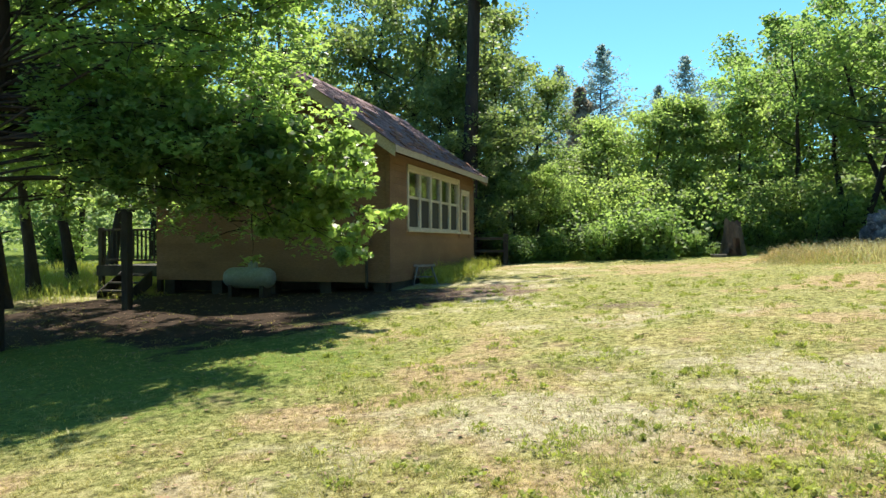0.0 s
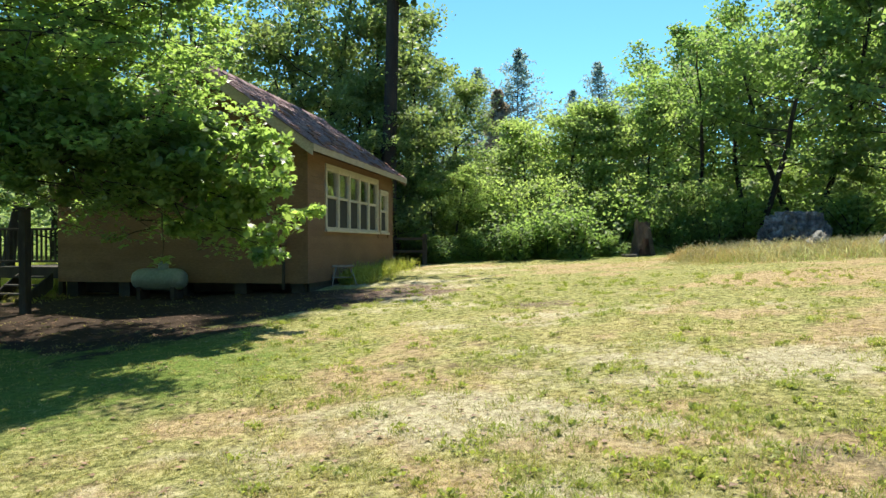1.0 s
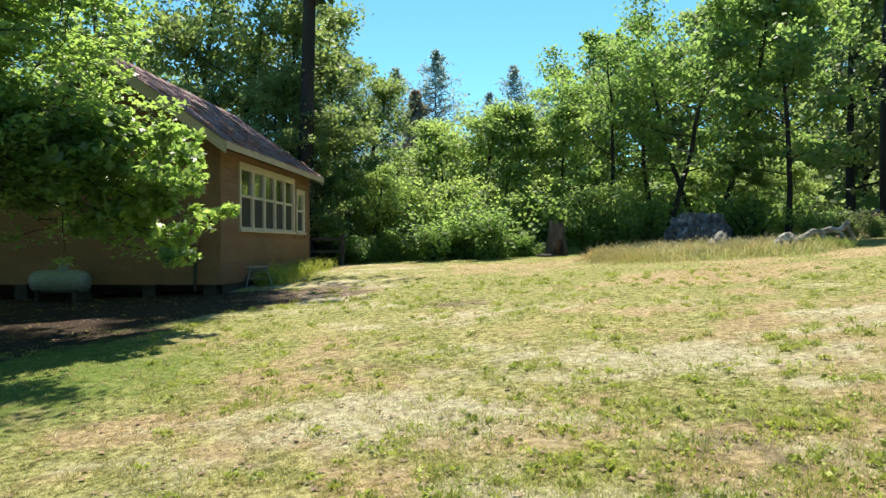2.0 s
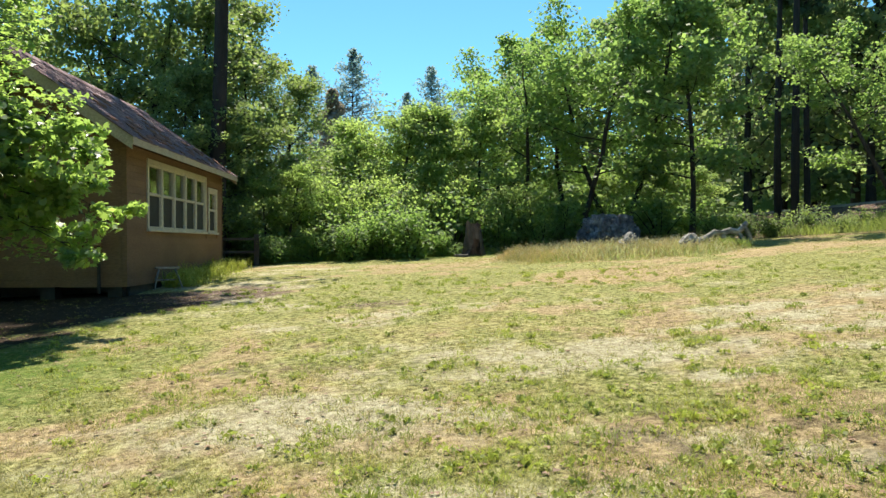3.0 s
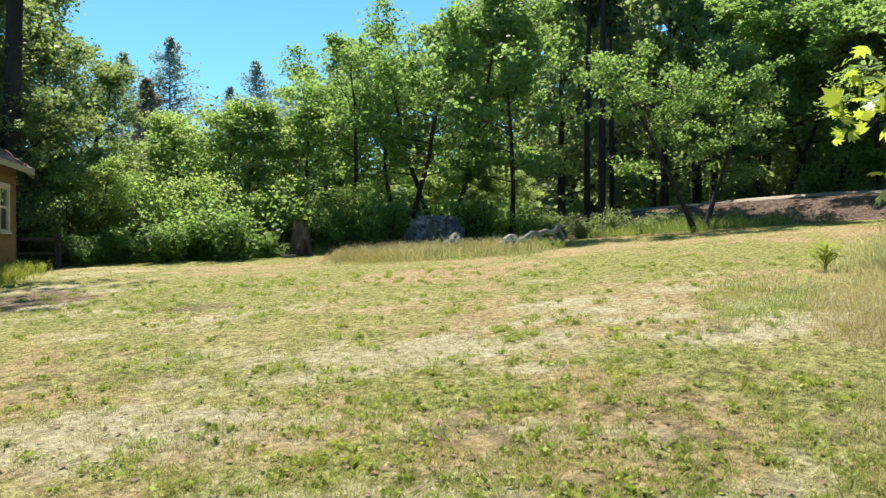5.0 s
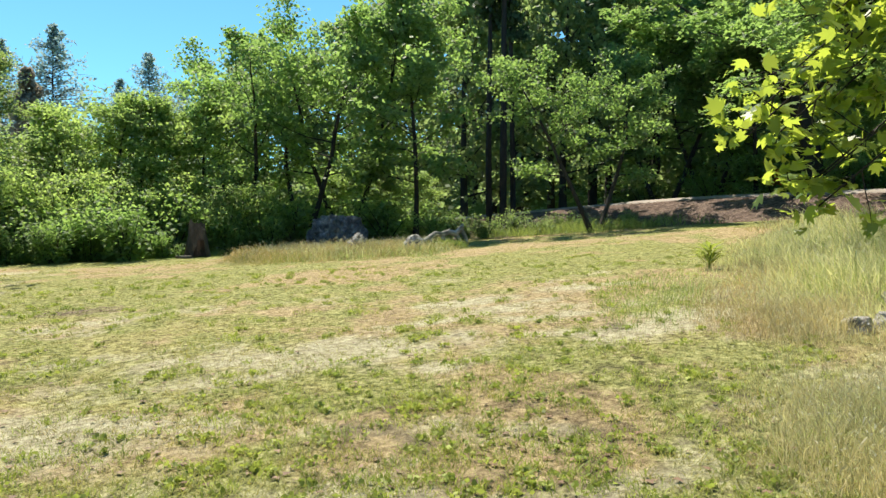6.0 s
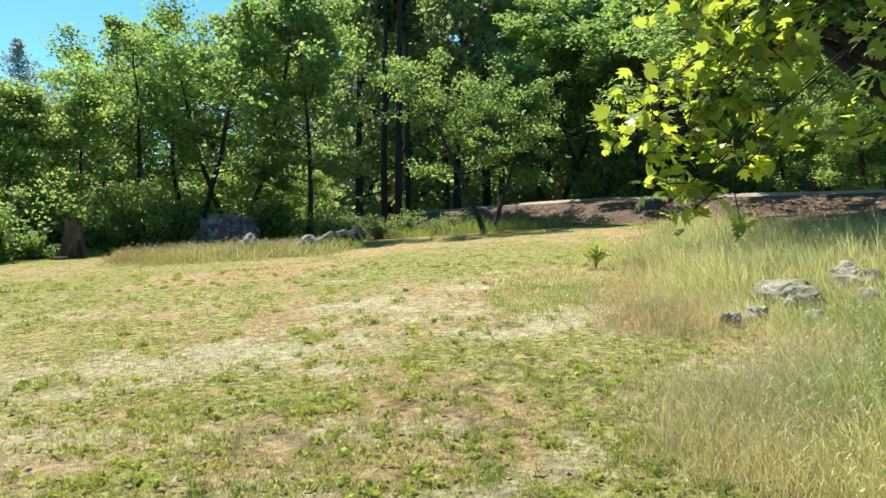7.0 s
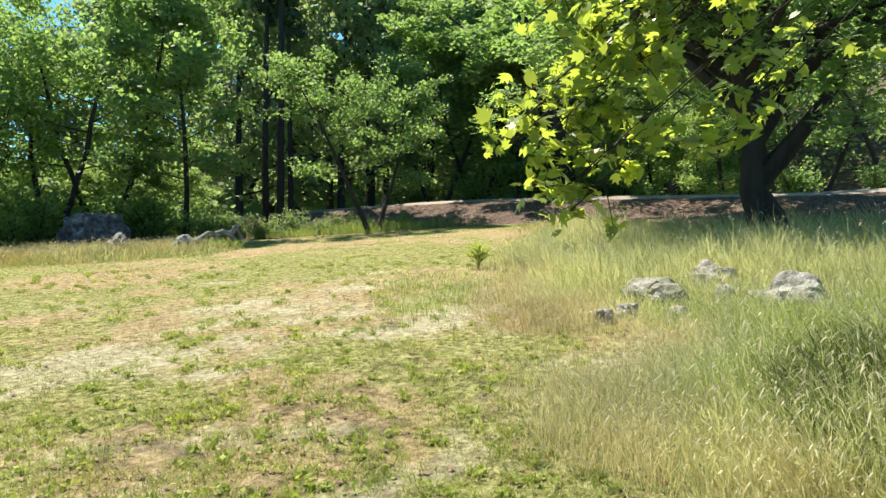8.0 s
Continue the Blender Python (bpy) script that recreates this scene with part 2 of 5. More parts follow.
def soup(name, verts, size, material):
    """A mesh of many separate n-gons of one size, from an array of (count * size, 3)."""
    me = bpy.data.meshes.new(name)
    n = len(verts)
    me.vertices.add(n)
    me.vertices.foreach_set("co", np.asarray(verts, np.float32).ravel())
    me.loops.add(n)
    me.loops.foreach_set("vertex_index", np.arange(n, dtype=np.int32))
    me.polygons.add(n // size)
    me.polygons.foreach_set("loop_start", np.arange(0, n, size, dtype=np.int32))
    me.materials.append(material)
    me.update(calc_edges=True)
    me.validate()
    return me


def strips(name, verts, material):
    """A mesh of many bent strips, from an array of (count, 6, 3): foot, two sides up, tip, and the other sides down again."""
    n = len(verts)
    me = bpy.data.meshes.new(name)
    me.vertices.add(n * 6)
    me.vertices.foreach_set("co", np.asarray(verts, np.float32).ravel())
    tri = np.array([0, 1, 5, 1, 2, 4, 1, 4, 5, 2, 3, 4], np.int32)
    me.loops.add(n * 12)
    me.loops.foreach_set("vertex_index", (np.arange(n, dtype=np.int32)[:, None] * 6 + tri).ravel())
    me.polygons.add(n * 4)
    me.polygons.foreach_set("loop_start", np.arange(0, n * 12, 3, dtype=np.int32))
    me.materials.append(material)
    me.update(calc_edges=True)
    me.validate()
    return me


def link(name, me, parent=None, label="", kind=""):
    ob = new(name, me)
    ob.parent = parent
    return tagged(ob, label, kind=kind)


def part(name, bm, material, parent, label=""):
    me = bpy.data.meshes.new(name)
    bm.to_mesh(me)
    bm.free()
    me.materials.append(material)
    return link(name, me, parent, label)


def box(x0, x1, y0, y1, z0, z1, bevel=0.0):
    bm = bmesh.new()
    bmesh.ops.create_cube(bm, size=1)
    for v in bm.verts:
        v.co = Vector((x0 + (v.co.x + 0.5) * (x1 - x0), y0 + (v.co.y + 0.5) * (y1 - y0), z0 + (v.co.z + 0.5) * (z1 - z0)))
    if bevel:
        bmesh.ops.bevel(bm, geom=bm.edges[:], offset=bevel, segments=1, affect="EDGES")
    return bm


def empty(name, place, label, category, group="", kind="", turn=0.0):
    ob = new(name)
    ob.matrix_world = Matrix.Translation(place) @ pose(0, 0, 0, 0, 0, turn)
    ob.empty_display_size = 0.2
    return tagged(ob, label, category, group, kind)


def tube(points, radii, sides=8):
    """Verts and faces of a tapered tube along points."""
    verts, faces = [], []
    for i, p in enumerate(points):
        d = (points[min(i + 1, len(points) - 1)] - points[max(i - 1, 0)]).normalized()
        a = d.cross(Vector((0.31, 0.94, 0.1))).normalized()
        b = d.cross(a)
        for k in range(sides):
            w = 2 * math.pi * k / sides
            verts.append(p + (a * math.cos(w) + b * math.sin(w)) * radii[i] * (1 + 0.13 * math.sin(3.1 * k + 1.7 * i)))
    for i in range(len(points) - 1):
        for k in range(sides):
            j = (k + 1) % sides
            faces.append((i * sides + k, i * sides + j, (i + 1) * sides + j, (i + 1) * sides + k))
    faces.append(tuple((len(points) - 1) * sides + k for k in range(sides)))
    return verts, faces


def joined(tubes):
    verts, faces = [], []
    for v, f in tubes:
        n = len(verts)
        verts += v
        faces += [tuple(i + n for i in g) for g in f]
    return verts, faces


def wander(rng, start, way, length, steps, sway, rise=0.0):
    pts, d, p = [start.copy()], way.normalized(), start.copy()
    for _ in range(steps):
        d = (d + Vector(rng.normal(0, sway, 3)) + Vector((0, 0, rise))).normalized()
        p = p + d * (length / steps)
        pts.append(p.copy())
    return pts


STAR = [(-0.42, 0.0), (-0.30, -0.34), (0.0, -0.62), (0.02, -0.30), (0.40, -0.50), (0.30, -0.16), (0.72, 0.0),
        (0.30, 0.16), (0.40, 0.50), (0.02, 0.30), (0.0, 0.62), (-0.30, 0.34)]
THREE = [(-0.45, 0.0), (-0.15, -0.55), (0.06, -0.20), (0.62, 0.0), (0.06, 0.20), (-0.15, 0.55)]
KITE = [(-0.5, 0.0), (0.0, 0.46), (0.58, 0.0), (0.0, -0.46)]


def leaves_at(rng, places, size, outline=KITE, up=0.7, droop=0.5):
    """One leaf of the given outline at each place, bent down to its tip and sides, facing mostly up."""
    n = len(places)
    nrm = rng.normal(0, 1, (n, 3)) * (1 - up) + np.array([0, 0, up])
    nrm /= np.linalg.norm(nrm, axis=1, keepdims=True) + 1e-9
    w = rng.uniform(0, 2 * np.pi, n)
    a = np.stack([np.cos(w), np.sin(w), np.zeros(n)], 1)
    a -= nrm * (a * nrm).sum(1, keepdims=True)
    a /= np.linalg.norm(a, axis=1, keepdims=True) + 1e-9
    b = np.cross(nrm, a)
    s = (size * rng.uniform(0.55, 1.3, n))[:, None]
    pts = [places + a * s * u + b * s * v - nrm * s * droop * (0.6 * v * v + 0.35 * max(u, 0) ** 2) for u, v in outline]
    return np.stack(pts, 1).reshape(-1, 3)


def clumped(rng, centres, radii, per, flat=0.45):
    """Places for leaves in flattened sprays round the centres, thickest towards their outer shells."""
    n = len(centres) * per
    d = rng.normal(0, 1, (n, 3))
    d /= np.linalg.norm(d, axis=1, keepdims=True)
    r = rng.uniform(0.05, 1.0, n) ** 0.5
    reach = np.repeat(radii, per)[:, None]
    return np.repeat(centres, per, 0) + d * r[:, None] * reach * np.array([1, 1, flat])


def limb_with_twigs(rng, root, start, way, reach, r0, sprays, bark, sway=0.13, rise=0.02, from_=0.3, twig=0.28, arch=0.0):
    """A limb and its twigs as one part; returns the twig ends."""
    line = wander(rng, start, way, reach, 6, sway, rise)
    line = [p + Vector((0, 0, arch * reach * 4 * (q / 6) * (1 - q / 6))) for q, p in enumerate(line)]
    tubes, tips = [tube(line, [max(r0 * (1 - 0.15 * q), 0.004) for q in range(7)], 5)], [line[-1]]
    for q in range(sprays):
        t = from_ + (1 - from_) * (q + rng.uniform(0, 1)) / sprays
        c = min(int(t * 6), 5)
        o = line[c].lerp(line[c + 1], t * 6 - c)
        side = Vector(rng.normal(0, 1, 3)) * Vector((1, 1, 0.5))
        bit = wander(rng, o, side.normalized() + way.normalized() * 0.5, min(reach, 5) * rng.uniform(0.4, 1.2) * twig, 3, 0.2)
        tubes.append(tube(bit, [min(0.02, r0 * 0.5), min(0.014, r0 * 0.4), min(0.009, r0 * 0.3), 0.003], 3))
        tips += [bit[-1], bit[-2]] if rng.uniform() < 0.5 else [bit[-1]]
    link("limb", mesh_of("limb", *joined(tubes), bark, True), root)
    return tips


def crown_of(rng, root, tips, material, leaves, size, clump, flat, outline, up=0.5):
    centres = np.array([tuple(t) for t in tips])
    radii = rng.uniform(0.55, 1.35, len(centres)) * clump
    per = max(leaves // len(centres), 6)
    places = clumped(rng, centres, radii, per, flat)
    link("crown", soup("crown", leaves_at(rng, places, size, outline, up), len(outline), material), root)


def broadleaf(name, seed, height, spread, trunk_r, material, leaves=13000, size=0.148, low=0.25, limbs=16, lean=(0, 0), bark=None,
              stems=1, label="", category="tree", group="", flat=0.6, sprays=8, clump=0.62, outline=KITE, top=0.62, sway=0.07):
    """A broad-leaved tree at the origin: tapered trunk, limbs that fork, and a crown of leaf sprays at the twigs."""
    rng = np.random.default_rng(seed)
    root = empty(name, (0, 0, 0), label, category, group)
    tips = []
    for s in range(stems):
        turn = rng.uniform(0, 6.28) if s == 0 else turn + 2.6
        way = Vector((lean[0] + 0.3 * (stems > 1) * math.cos(turn), lean[1] + 0.3 * (stems > 1) * math.sin(turn), 1))
        pts = wander(rng, Vector((0.14 * (stems > 1) * math.cos(turn), 0.14 * (stems > 1) * math.sin(turn), -0.3)), way, height * 0.88, 9, sway, 0.03)
        rad = [trunk_r * (1.35 if i == 0 else 1.0) * (1 - 0.095 * i) for i in range(10)]
        link("trunk", mesh_of("trunk", *tube(pts, rad, 10), bark or BARK, True), root)
        tips.append(pts[-1])
        for k in range(limbs // stems):
            f = low + (0.98 - low) * (k + rng.uniform(0, 0.9)) / (limbs // stems)
            i = f * 9
            j = min(int(i), 8)
            g = (f - low) / (1 - low)
            reach = spread * (0.7 + 0.9 * g - (0.9 + top) * g * g) * rng.uniform(0.7, 1.15) + 0.3
            w = 2.4 * k + rng.uniform(-0.6, 0.6) + turn
            d = Vector((math.cos(w), math.sin(w), rng.uniform(-0.05, 0.35) + 0.75 * g))
            tips += limb_with_twigs(rng, root, pts[j].lerp(pts[j + 1], i - j), d, reach, trunk_r * (0.27 - 0.18 * g), sprays, bark or BARK)
    crown_of(rng, root, tips, material, leaves, size, clump, flat, outline)
    return root


def spreading(name, seed, trunk, radii, ends, material, leaves, size, label, clump=0.55, flat=0.6, outline=THREE, sprays=10, bark=None, twig=0.28, up=0.7, arch=0.0, sway=0.07, from_=0.3, lit_leaves=0, slim=False):
    """A tree with a given trunk line and main limbs; each of ends: where on the trunk it starts, the place it makes for, its thickness.
    Limbs 0.08 thick are the low outer ones, which bear larger leaves."""
    rng = np.random.default_rng(seed)
    base = trunk[0]
    root = empty(name, base, label, "tree")
    pts = [p - base - Vector((0, 0, 0.3 if i == 0 else 0)) for i, p in enumerate(trunk)]
    link("trunk", mesh_of("trunk", *tube(pts, radii, 12), bark or BARK, True), root)
    tips, lit = [], []
    for k, (f, goal, r0) in enumerate(ends):
        i = (f + (0.07 * math.sin(2.1 * k) if slim else 0.0)) * (len(pts) - 1)
        j = min(int(i), len(pts) - 2)
        start = pts[j].lerp(pts[j + 1], i - j)
        way = Vector(goal) - base - start
        mine = lit if r0 == 0.08 else tips
        mine += limb_with_twigs(rng, root, start, way, way.length, r0 * (0.36 if slim else 1.0), sprays, bark or BARK, sway * (0.35 if r0 == 0.08 else 1), 0.0, from_, 0.11 if r0 == 0.08 else twig, arch)
    crown_of(rng, root, tips, material, leaves, size, clump, flat, outline, up)
    if lit:
        crown_of(rng, root, lit, material, lit_leaves, 0.12, 0.27, 0.7, STAR, 0.55)
    return root


def conifer(name, seed, height, spread, trunk_r, material, sprays=220, bare=0.15, label="", group="", size=0.5, per=16, taper=0.7):
    """A conifer at the origin: straight trunk, whorls of drooping boughs, and needle sprays along them."""
    rng = np.random.default_rng(seed)
    root = empty(name, (0, 0, 0), label, "conifer", group)
    pts = wander(rng, Vector((0, 0, -0.4)), Vector((0, 0, 1)), height, 8, 0.012)
    link("trunk", mesh_of("trunk", *tube(pts, [trunk_r * (1 - 0.115 * i) for i in range(9)], 10), PINE_BARK, True), root)
    boughs, places = [], []
    for k in range(sprays):
        f = bare + (1 - bare) * (k + rng.uniform(0, 1)) / sprays
        i = f * 8
        j = min(int(i), 7)
        p = pts[j].lerp(pts[j + 1], i - j)
        g = (f - bare) / (1 - bare)
        whorl = 0.55 + 0.6 * abs(math.sin(23.0 * g + seed)) ** 0.7
        reach = spread * max(0.05, (1 - g) ** taper * min(1, 0.35 + 2.2 * g)) * rng.uniform(0.4, 1.2) * whorl
        w = rng.uniform(0, 6.28)
        line = wander(rng, p, Vector((math.cos(w), math.sin(w), 0.12 + 0.3 * g)), reach, 3, 0.08, -0.05)
        boughs.append(tube(line, [0.05, 0.035, 0.02, 0.008], 4))
        for q in range(per):
            t = rng.uniform(0.2, 1.0) * 3
            c = min(int(t), 2)
            places.append(tuple(line[c].lerp(line[c + 1], t - c) + Vector(rng.normal(0, 0.09 + 0.07 * reach, 3))))
    link("branchwork", mesh_of("branchwork", *joined(boughs), PINE_BARK, True), root, kind="stuff")
    link("needles", soup("needles", leaves_at(rng, np.array(places), size, KITE, 0.4), 4, material), root, kind="stuff")
    return root


def bush(name, seed, radius, height, material, leaves=3500, size=0.12, label="", group="", category="bush"):
    rng = np.random.default_rng(seed)
    root = empty(name, (0, 0, 0), label, category, group)
    tips = []
    for k in range(12):
        w, out = rng.uniform(0, 6.28), rng.uniform(0.1, 1.0)
        line = wander(rng, Vector((0, 0, -0.1)), Vector((math.cos(w) * out * radius, math.sin(w) * out * radius, height)),
                      math.hypot(out * radius, height) * rng.uniform(0.55, 1.0), 4, 0.15)
        link("stem", mesh_of("stem", *tube(line, [0.035, 0.028, 0.02, 0.012, 0.006], 5), BARK, True), root)
        tips += [tuple(p) for p in line[1:]]
    centres = np.array(tips)
    rad = rng.uniform(0.3, 0.62, len(centres)) * radius * 0.75
    quads = leaves_at(rng, clumped(rng, centres, rad, leaves // len(centres), 0.8), size, KITE, 0.6)
    quads[:, 2] = np.maximum(quads[:, 2], -0.05)
    link("foliage", soup("foliage", quads, 4, material), root)
    return root


def stand(ob, az, d, turn=0.0, scale=1.0, tall=1.0, sink=0.0):
    """Set a thing built at the origin down on the ground."""
    ob.matrix_world = Matrix.Translation(at(az, d, -sink)) @ pose(0, 0, 0, 0, 0, turn) @ Matrix.Diagonal((scale, scale, scale * tall, 1))
    return ob


def again(ob, az, d, turn=0.0, scale=1.0, tall=1.0, sink=0.0, label=""):
    m = Matrix.Translation(at(az, d, -sink)) @ pose(0, 0, 0, 0, 0, turn)
    c = copy_thing(ob, m)
    c.scale = (scale, scale, scale * tall)
    return tagged(c, label)


def rock_mesh(name, seed, sx, sy, sz, material, rough=0.35, levels=4, flat=0.0):
    bm = bmesh.new()
    bmesh.ops.create_icosphere(bm, subdivisions=levels, radius=1)
    off = Vector((seed * 3.7, seed * 1.9, seed * 5.3))
    for v in bm.verts:
        c = v.co.normalized()
        n = noise.fractal(c * 1.1 + off, 0.9, 2.1, 4) * rough + noise.cell(c * 2.3 + off) * rough * 0.1
        c = c * (1 + n)
        if flat:
            c.z = min(c.z, flat + 0.05 * noise.noise(c * 3 + off))
        v.co = Vector((c.x * sx, c.y * sy, c.z * sz))
    me = bpy.data.meshes.new(name)
    bm.to_mesh(me)
    bm.free()
    me.materials.append(material)
    return me


# ---- ground ----
def tall_edge(x):
    """The line below which (towards -y) the grass on the right is left uncut."""
    return np.interp(x, [3.0, 3.5, 4.2, 5.5, 7.2, 10.0, 16.0, 22.0, 26.0], [-2.0, 0.8, 1.8, 2.2, 2.9, 5.2, 8.4, 10.2, 11.5])


def turf_at(x, y):
    """How green, how rusty, how bare and how thatched the lawn is at places of the plan."""
    d = np.hypot(x, y)
    green = 0.25 * field(x, y, 2.4, 1) + 0.40 * field(x, y, 0.8, 2) + 0.35 * field(x, y, 0.3, 17)
    # turf below the maple coloured greener and darker, adding to its shade
    shade_green = smooth(1.25, 0.6, np.hypot((x + 7.0) / 7.0, (y - 9.8) / 4.6))
    green = green + 0.03 + 0.12 * smooth(13, 20, d) * smooth(7, 0, x) + 0.35 * shade_green + 0.05 * smooth(9, 5, d) + 0.07 * smooth(4, -1, x) * smooth(9, 15, y)
    rust = field(x, y, 3.0, 3) * 0.5 + field(x, y, 0.8, 4) * 0.5
    bare = 0.35 * field(x, y, 1.1, 5) + 0.65 * field(x, y, 0.3, 6)
    along, across = x * 0.93 - y * 0.37, x * 0.37 + y * 0.93
    pale = 0.4 * field(along / 3.0, across, 0.9, 18) + 0.35 * field(along / 1.6, across, 0.45, 19) + 0.25 * field(x, y, 3.5, 26) - 0.4 * shade_green
    # a pale mown swath running across, rusty ground before the tall grass and the mound, dirt by the corner of the tall grass
    swath = smooth(1.3, 0.2, np.abs(y - np.interp(x, [0.5, 2.6, 4.6, 8.0, 13.3], [6.6, 7.4, 7.2, 8.5, 8.0]) + 1.4 * (field(x, y, 1.0, 44) - 0.5))) * smooth(0.0, 1.5, x) * smooth(15, 12, x)
    red = smooth(1.2, 0.3, np.hypot((x - 8.4) / 2.4, (y - 4.2) / 1.3)) + smooth(1.2, 0.3, np.hypot((x - 8.8) / 4.0, (y - 13.8) / 1.8))
    coarse = smooth(1.2, 0.4, np.hypot((x - 4.4) / 2.2, (y - 3.6) / 1.7))
    away = smooth(11, 17, d) * smooth(2, 8, x)
    pale, green = pale - 0.3 * away, green + 0.22 * away
    pale, rust = pale + 0.06 * swath - 0.08 * coarse, rust + 0.2 * red
    green = green + 0.12 * coarse - 0.06 * swath - 0.06 * red
    bare = bare + 0.16 * coarse + 0.14 * smooth(1.2, 0.4, np.hypot((x - 0.3) / 0.7, (y - 5.7) / 0.5))
    return smooth(0.38, 0.68, green), smooth(0.46, 0.72, rust), smooth(0.56, 0.70, bare), smooth(0.44, 0.78, pale)


def litter_at(x, y):
    """Drifts of brown leaves on the lawn near the house."""
    w = field(x, y, 0.5, 45) - 0.5
    return np.maximum(smooth(1.15, 0.5, np.hypot((x - 0.9) / 1.7, (y - 16.9) / 1.7) + w), 0.8 * smooth(1.15, 0.5, np.hypot((x - 3.2) / 0.9, (y - 12.8) / 0.6) + w))


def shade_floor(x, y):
    """The bare, littered floor under the maple and along the gable, 0 to 1; its dark soil also carries the shade there.
    """
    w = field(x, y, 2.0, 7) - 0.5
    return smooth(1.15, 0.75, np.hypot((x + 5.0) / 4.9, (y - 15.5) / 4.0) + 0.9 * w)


def ground_sheet():
    far = np.array([48, 54, 62, 75, 95, 120, 160, 220, 320, 480, 700.0])
    xs = np.unique(np.concatenate([-far, np.arange(-36, -8, 0.4), np.arange(-8, 14, 0.17), np.arange(14, 44.1, 0.35), far]))
    ys = np.unique(np.concatenate([-far, np.arange(-44, -3, 1.5), np.arange(-3, 16, 0.17), np.arange(16, 44.1, 0.35), far]))
    gx, gy = np.meshgrid(xs, ys)
    verts = np.stack([gx, gy, gz(gx, gy)], -1).reshape(-1, 3)
    nx, ny = len(xs), len(ys)
    x, y = verts[:, 0], verts[:, 1]
    verts[:, 2] += 0.22 * (field(x, y, 1.6, 11) - 0.5) * smooth(25.5, 27, x) * smooth(29.8, 28.8, x)
    verts[:, 2] += knobs(x, y)
    i = (np.arange(ny - 1)[:, None] * nx + np.arange(nx - 1)[None]).ravel()
    faces = np.stack([i, i + 1, i + 1 + nx, i + nx], 1)
    me = mesh_of("ground", verts.tolist(), faces.tolist(), GROUND, True)
    d = np.hypot(x, y)
    w = field(x, y, 3.0, 10) - 0.5
    green, rust, bare, pale = turf_at(x, y)
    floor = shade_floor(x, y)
    bank = smooth(25.4, 26.6, x + 2 * w) * smooth(36.5, 35.5, x) * smooth(40, 30, y)
    woods = smooth(29.5, 32.5, d + 5 * w) * (x < 25.5) * (y > 5) * smooth(-6, -3, x)
    # dark litter beneath the right maple, coloured in to deepen the shade
    under = smooth(15.6, 17.4, x + 2 * w) * smooth(8.0, 5.5, y)
    litter = np.clip(bank + 0.7 * woods + 0.6 * under + floor * 0.1 + 0.45 * litter_at(x, y), 0, 1)
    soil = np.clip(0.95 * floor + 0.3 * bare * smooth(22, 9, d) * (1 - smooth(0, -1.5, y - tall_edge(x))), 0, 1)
    # first term: lush green laid over the maple's shadow area to darken it
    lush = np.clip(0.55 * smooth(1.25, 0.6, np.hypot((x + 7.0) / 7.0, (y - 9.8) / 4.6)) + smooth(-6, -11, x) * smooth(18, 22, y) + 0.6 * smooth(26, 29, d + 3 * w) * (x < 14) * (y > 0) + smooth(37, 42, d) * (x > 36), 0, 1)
    one = np.ones_like(x)
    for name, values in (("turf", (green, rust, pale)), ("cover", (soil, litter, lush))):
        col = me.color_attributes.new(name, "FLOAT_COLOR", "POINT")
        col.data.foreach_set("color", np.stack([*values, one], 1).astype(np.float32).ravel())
    return tagged(new("ground", me), "half-dry mown lawn climbing to a wooded edge", "ground", kind="structure")


ground_sheet()


def road():
    ys = np.arange(-60, 62, 2.0)
    verts, faces = [], []
    for i, y in enumerate(ys):
        for x in (29.6, 30.2, 35.0, 35.6):
            verts.append((x + 0.12 * math.sin(y * 0.6 + x), y, float(gz(x, y)) + (0.18 if 30 < x < 35.2 else 0.0)))
        if i:
            for k in range(3):
                faces.append(((i - 1) * 4 + k, (i - 1) * 4 + k + 1, i * 4 + k + 1, i * 4 + k))
    tagged(new("road", mesh_of("road", verts, faces, ASPHALT, True)), "pale dusty lane along the top of a bank", "road", kind="structure")


road()


# ---- house ----
P0 = Vector((-1.31, 17.65, 0))
HOUSE_W, HOUSE_L, FLOOR, EAVE, RIDGE, SLOPE = 5.25, 8.1, 0.85, 4.0, -2.63, 0.70
house = empty("house", P0, "small tan clapboard house with a mossy gable roof", "house", turn=-17)


def roof_under(x):
    return 4.03 + SLOPE * (0.4 - x) if x > RIDGE else 4.03 + SLOPE * (x - (2 * RIDGE - 0.4))


def prism(poly, axis, a, b):
    """A polygon of (u, v) pairs pushed out between a and b: along y (u is x) or along x (u is y)."""
    bm = bmesh.new()
    put = (lambda u, w, v: (u, w, v)) if axis == "y" else (lambda u, w, v: (w, u, v))
    lo, hi = [bm.verts.new(put(u, a, v)) for u, v in poly], [bm.verts.new(put(u, b, v)) for u, v in poly]
    n = len(poly)
    bm.faces.new(lo)
    bm.faces.new(hi[::-1])
    for i in range(n):
        bm.faces.new((lo[i], hi[i], hi[(i + 1) % n], lo[(i + 1) % n]))
    bmesh.ops.recalc_face_normals(bm, faces=bm.faces[:])
    return bm


WINDOWS = [(1.36 + 0.97 * i, 1.36 + 0.97 * i + 0.93, 2.2, 3.8) for i in range(5)] + [(6.62, 7.42, 2.2, 3.5)]


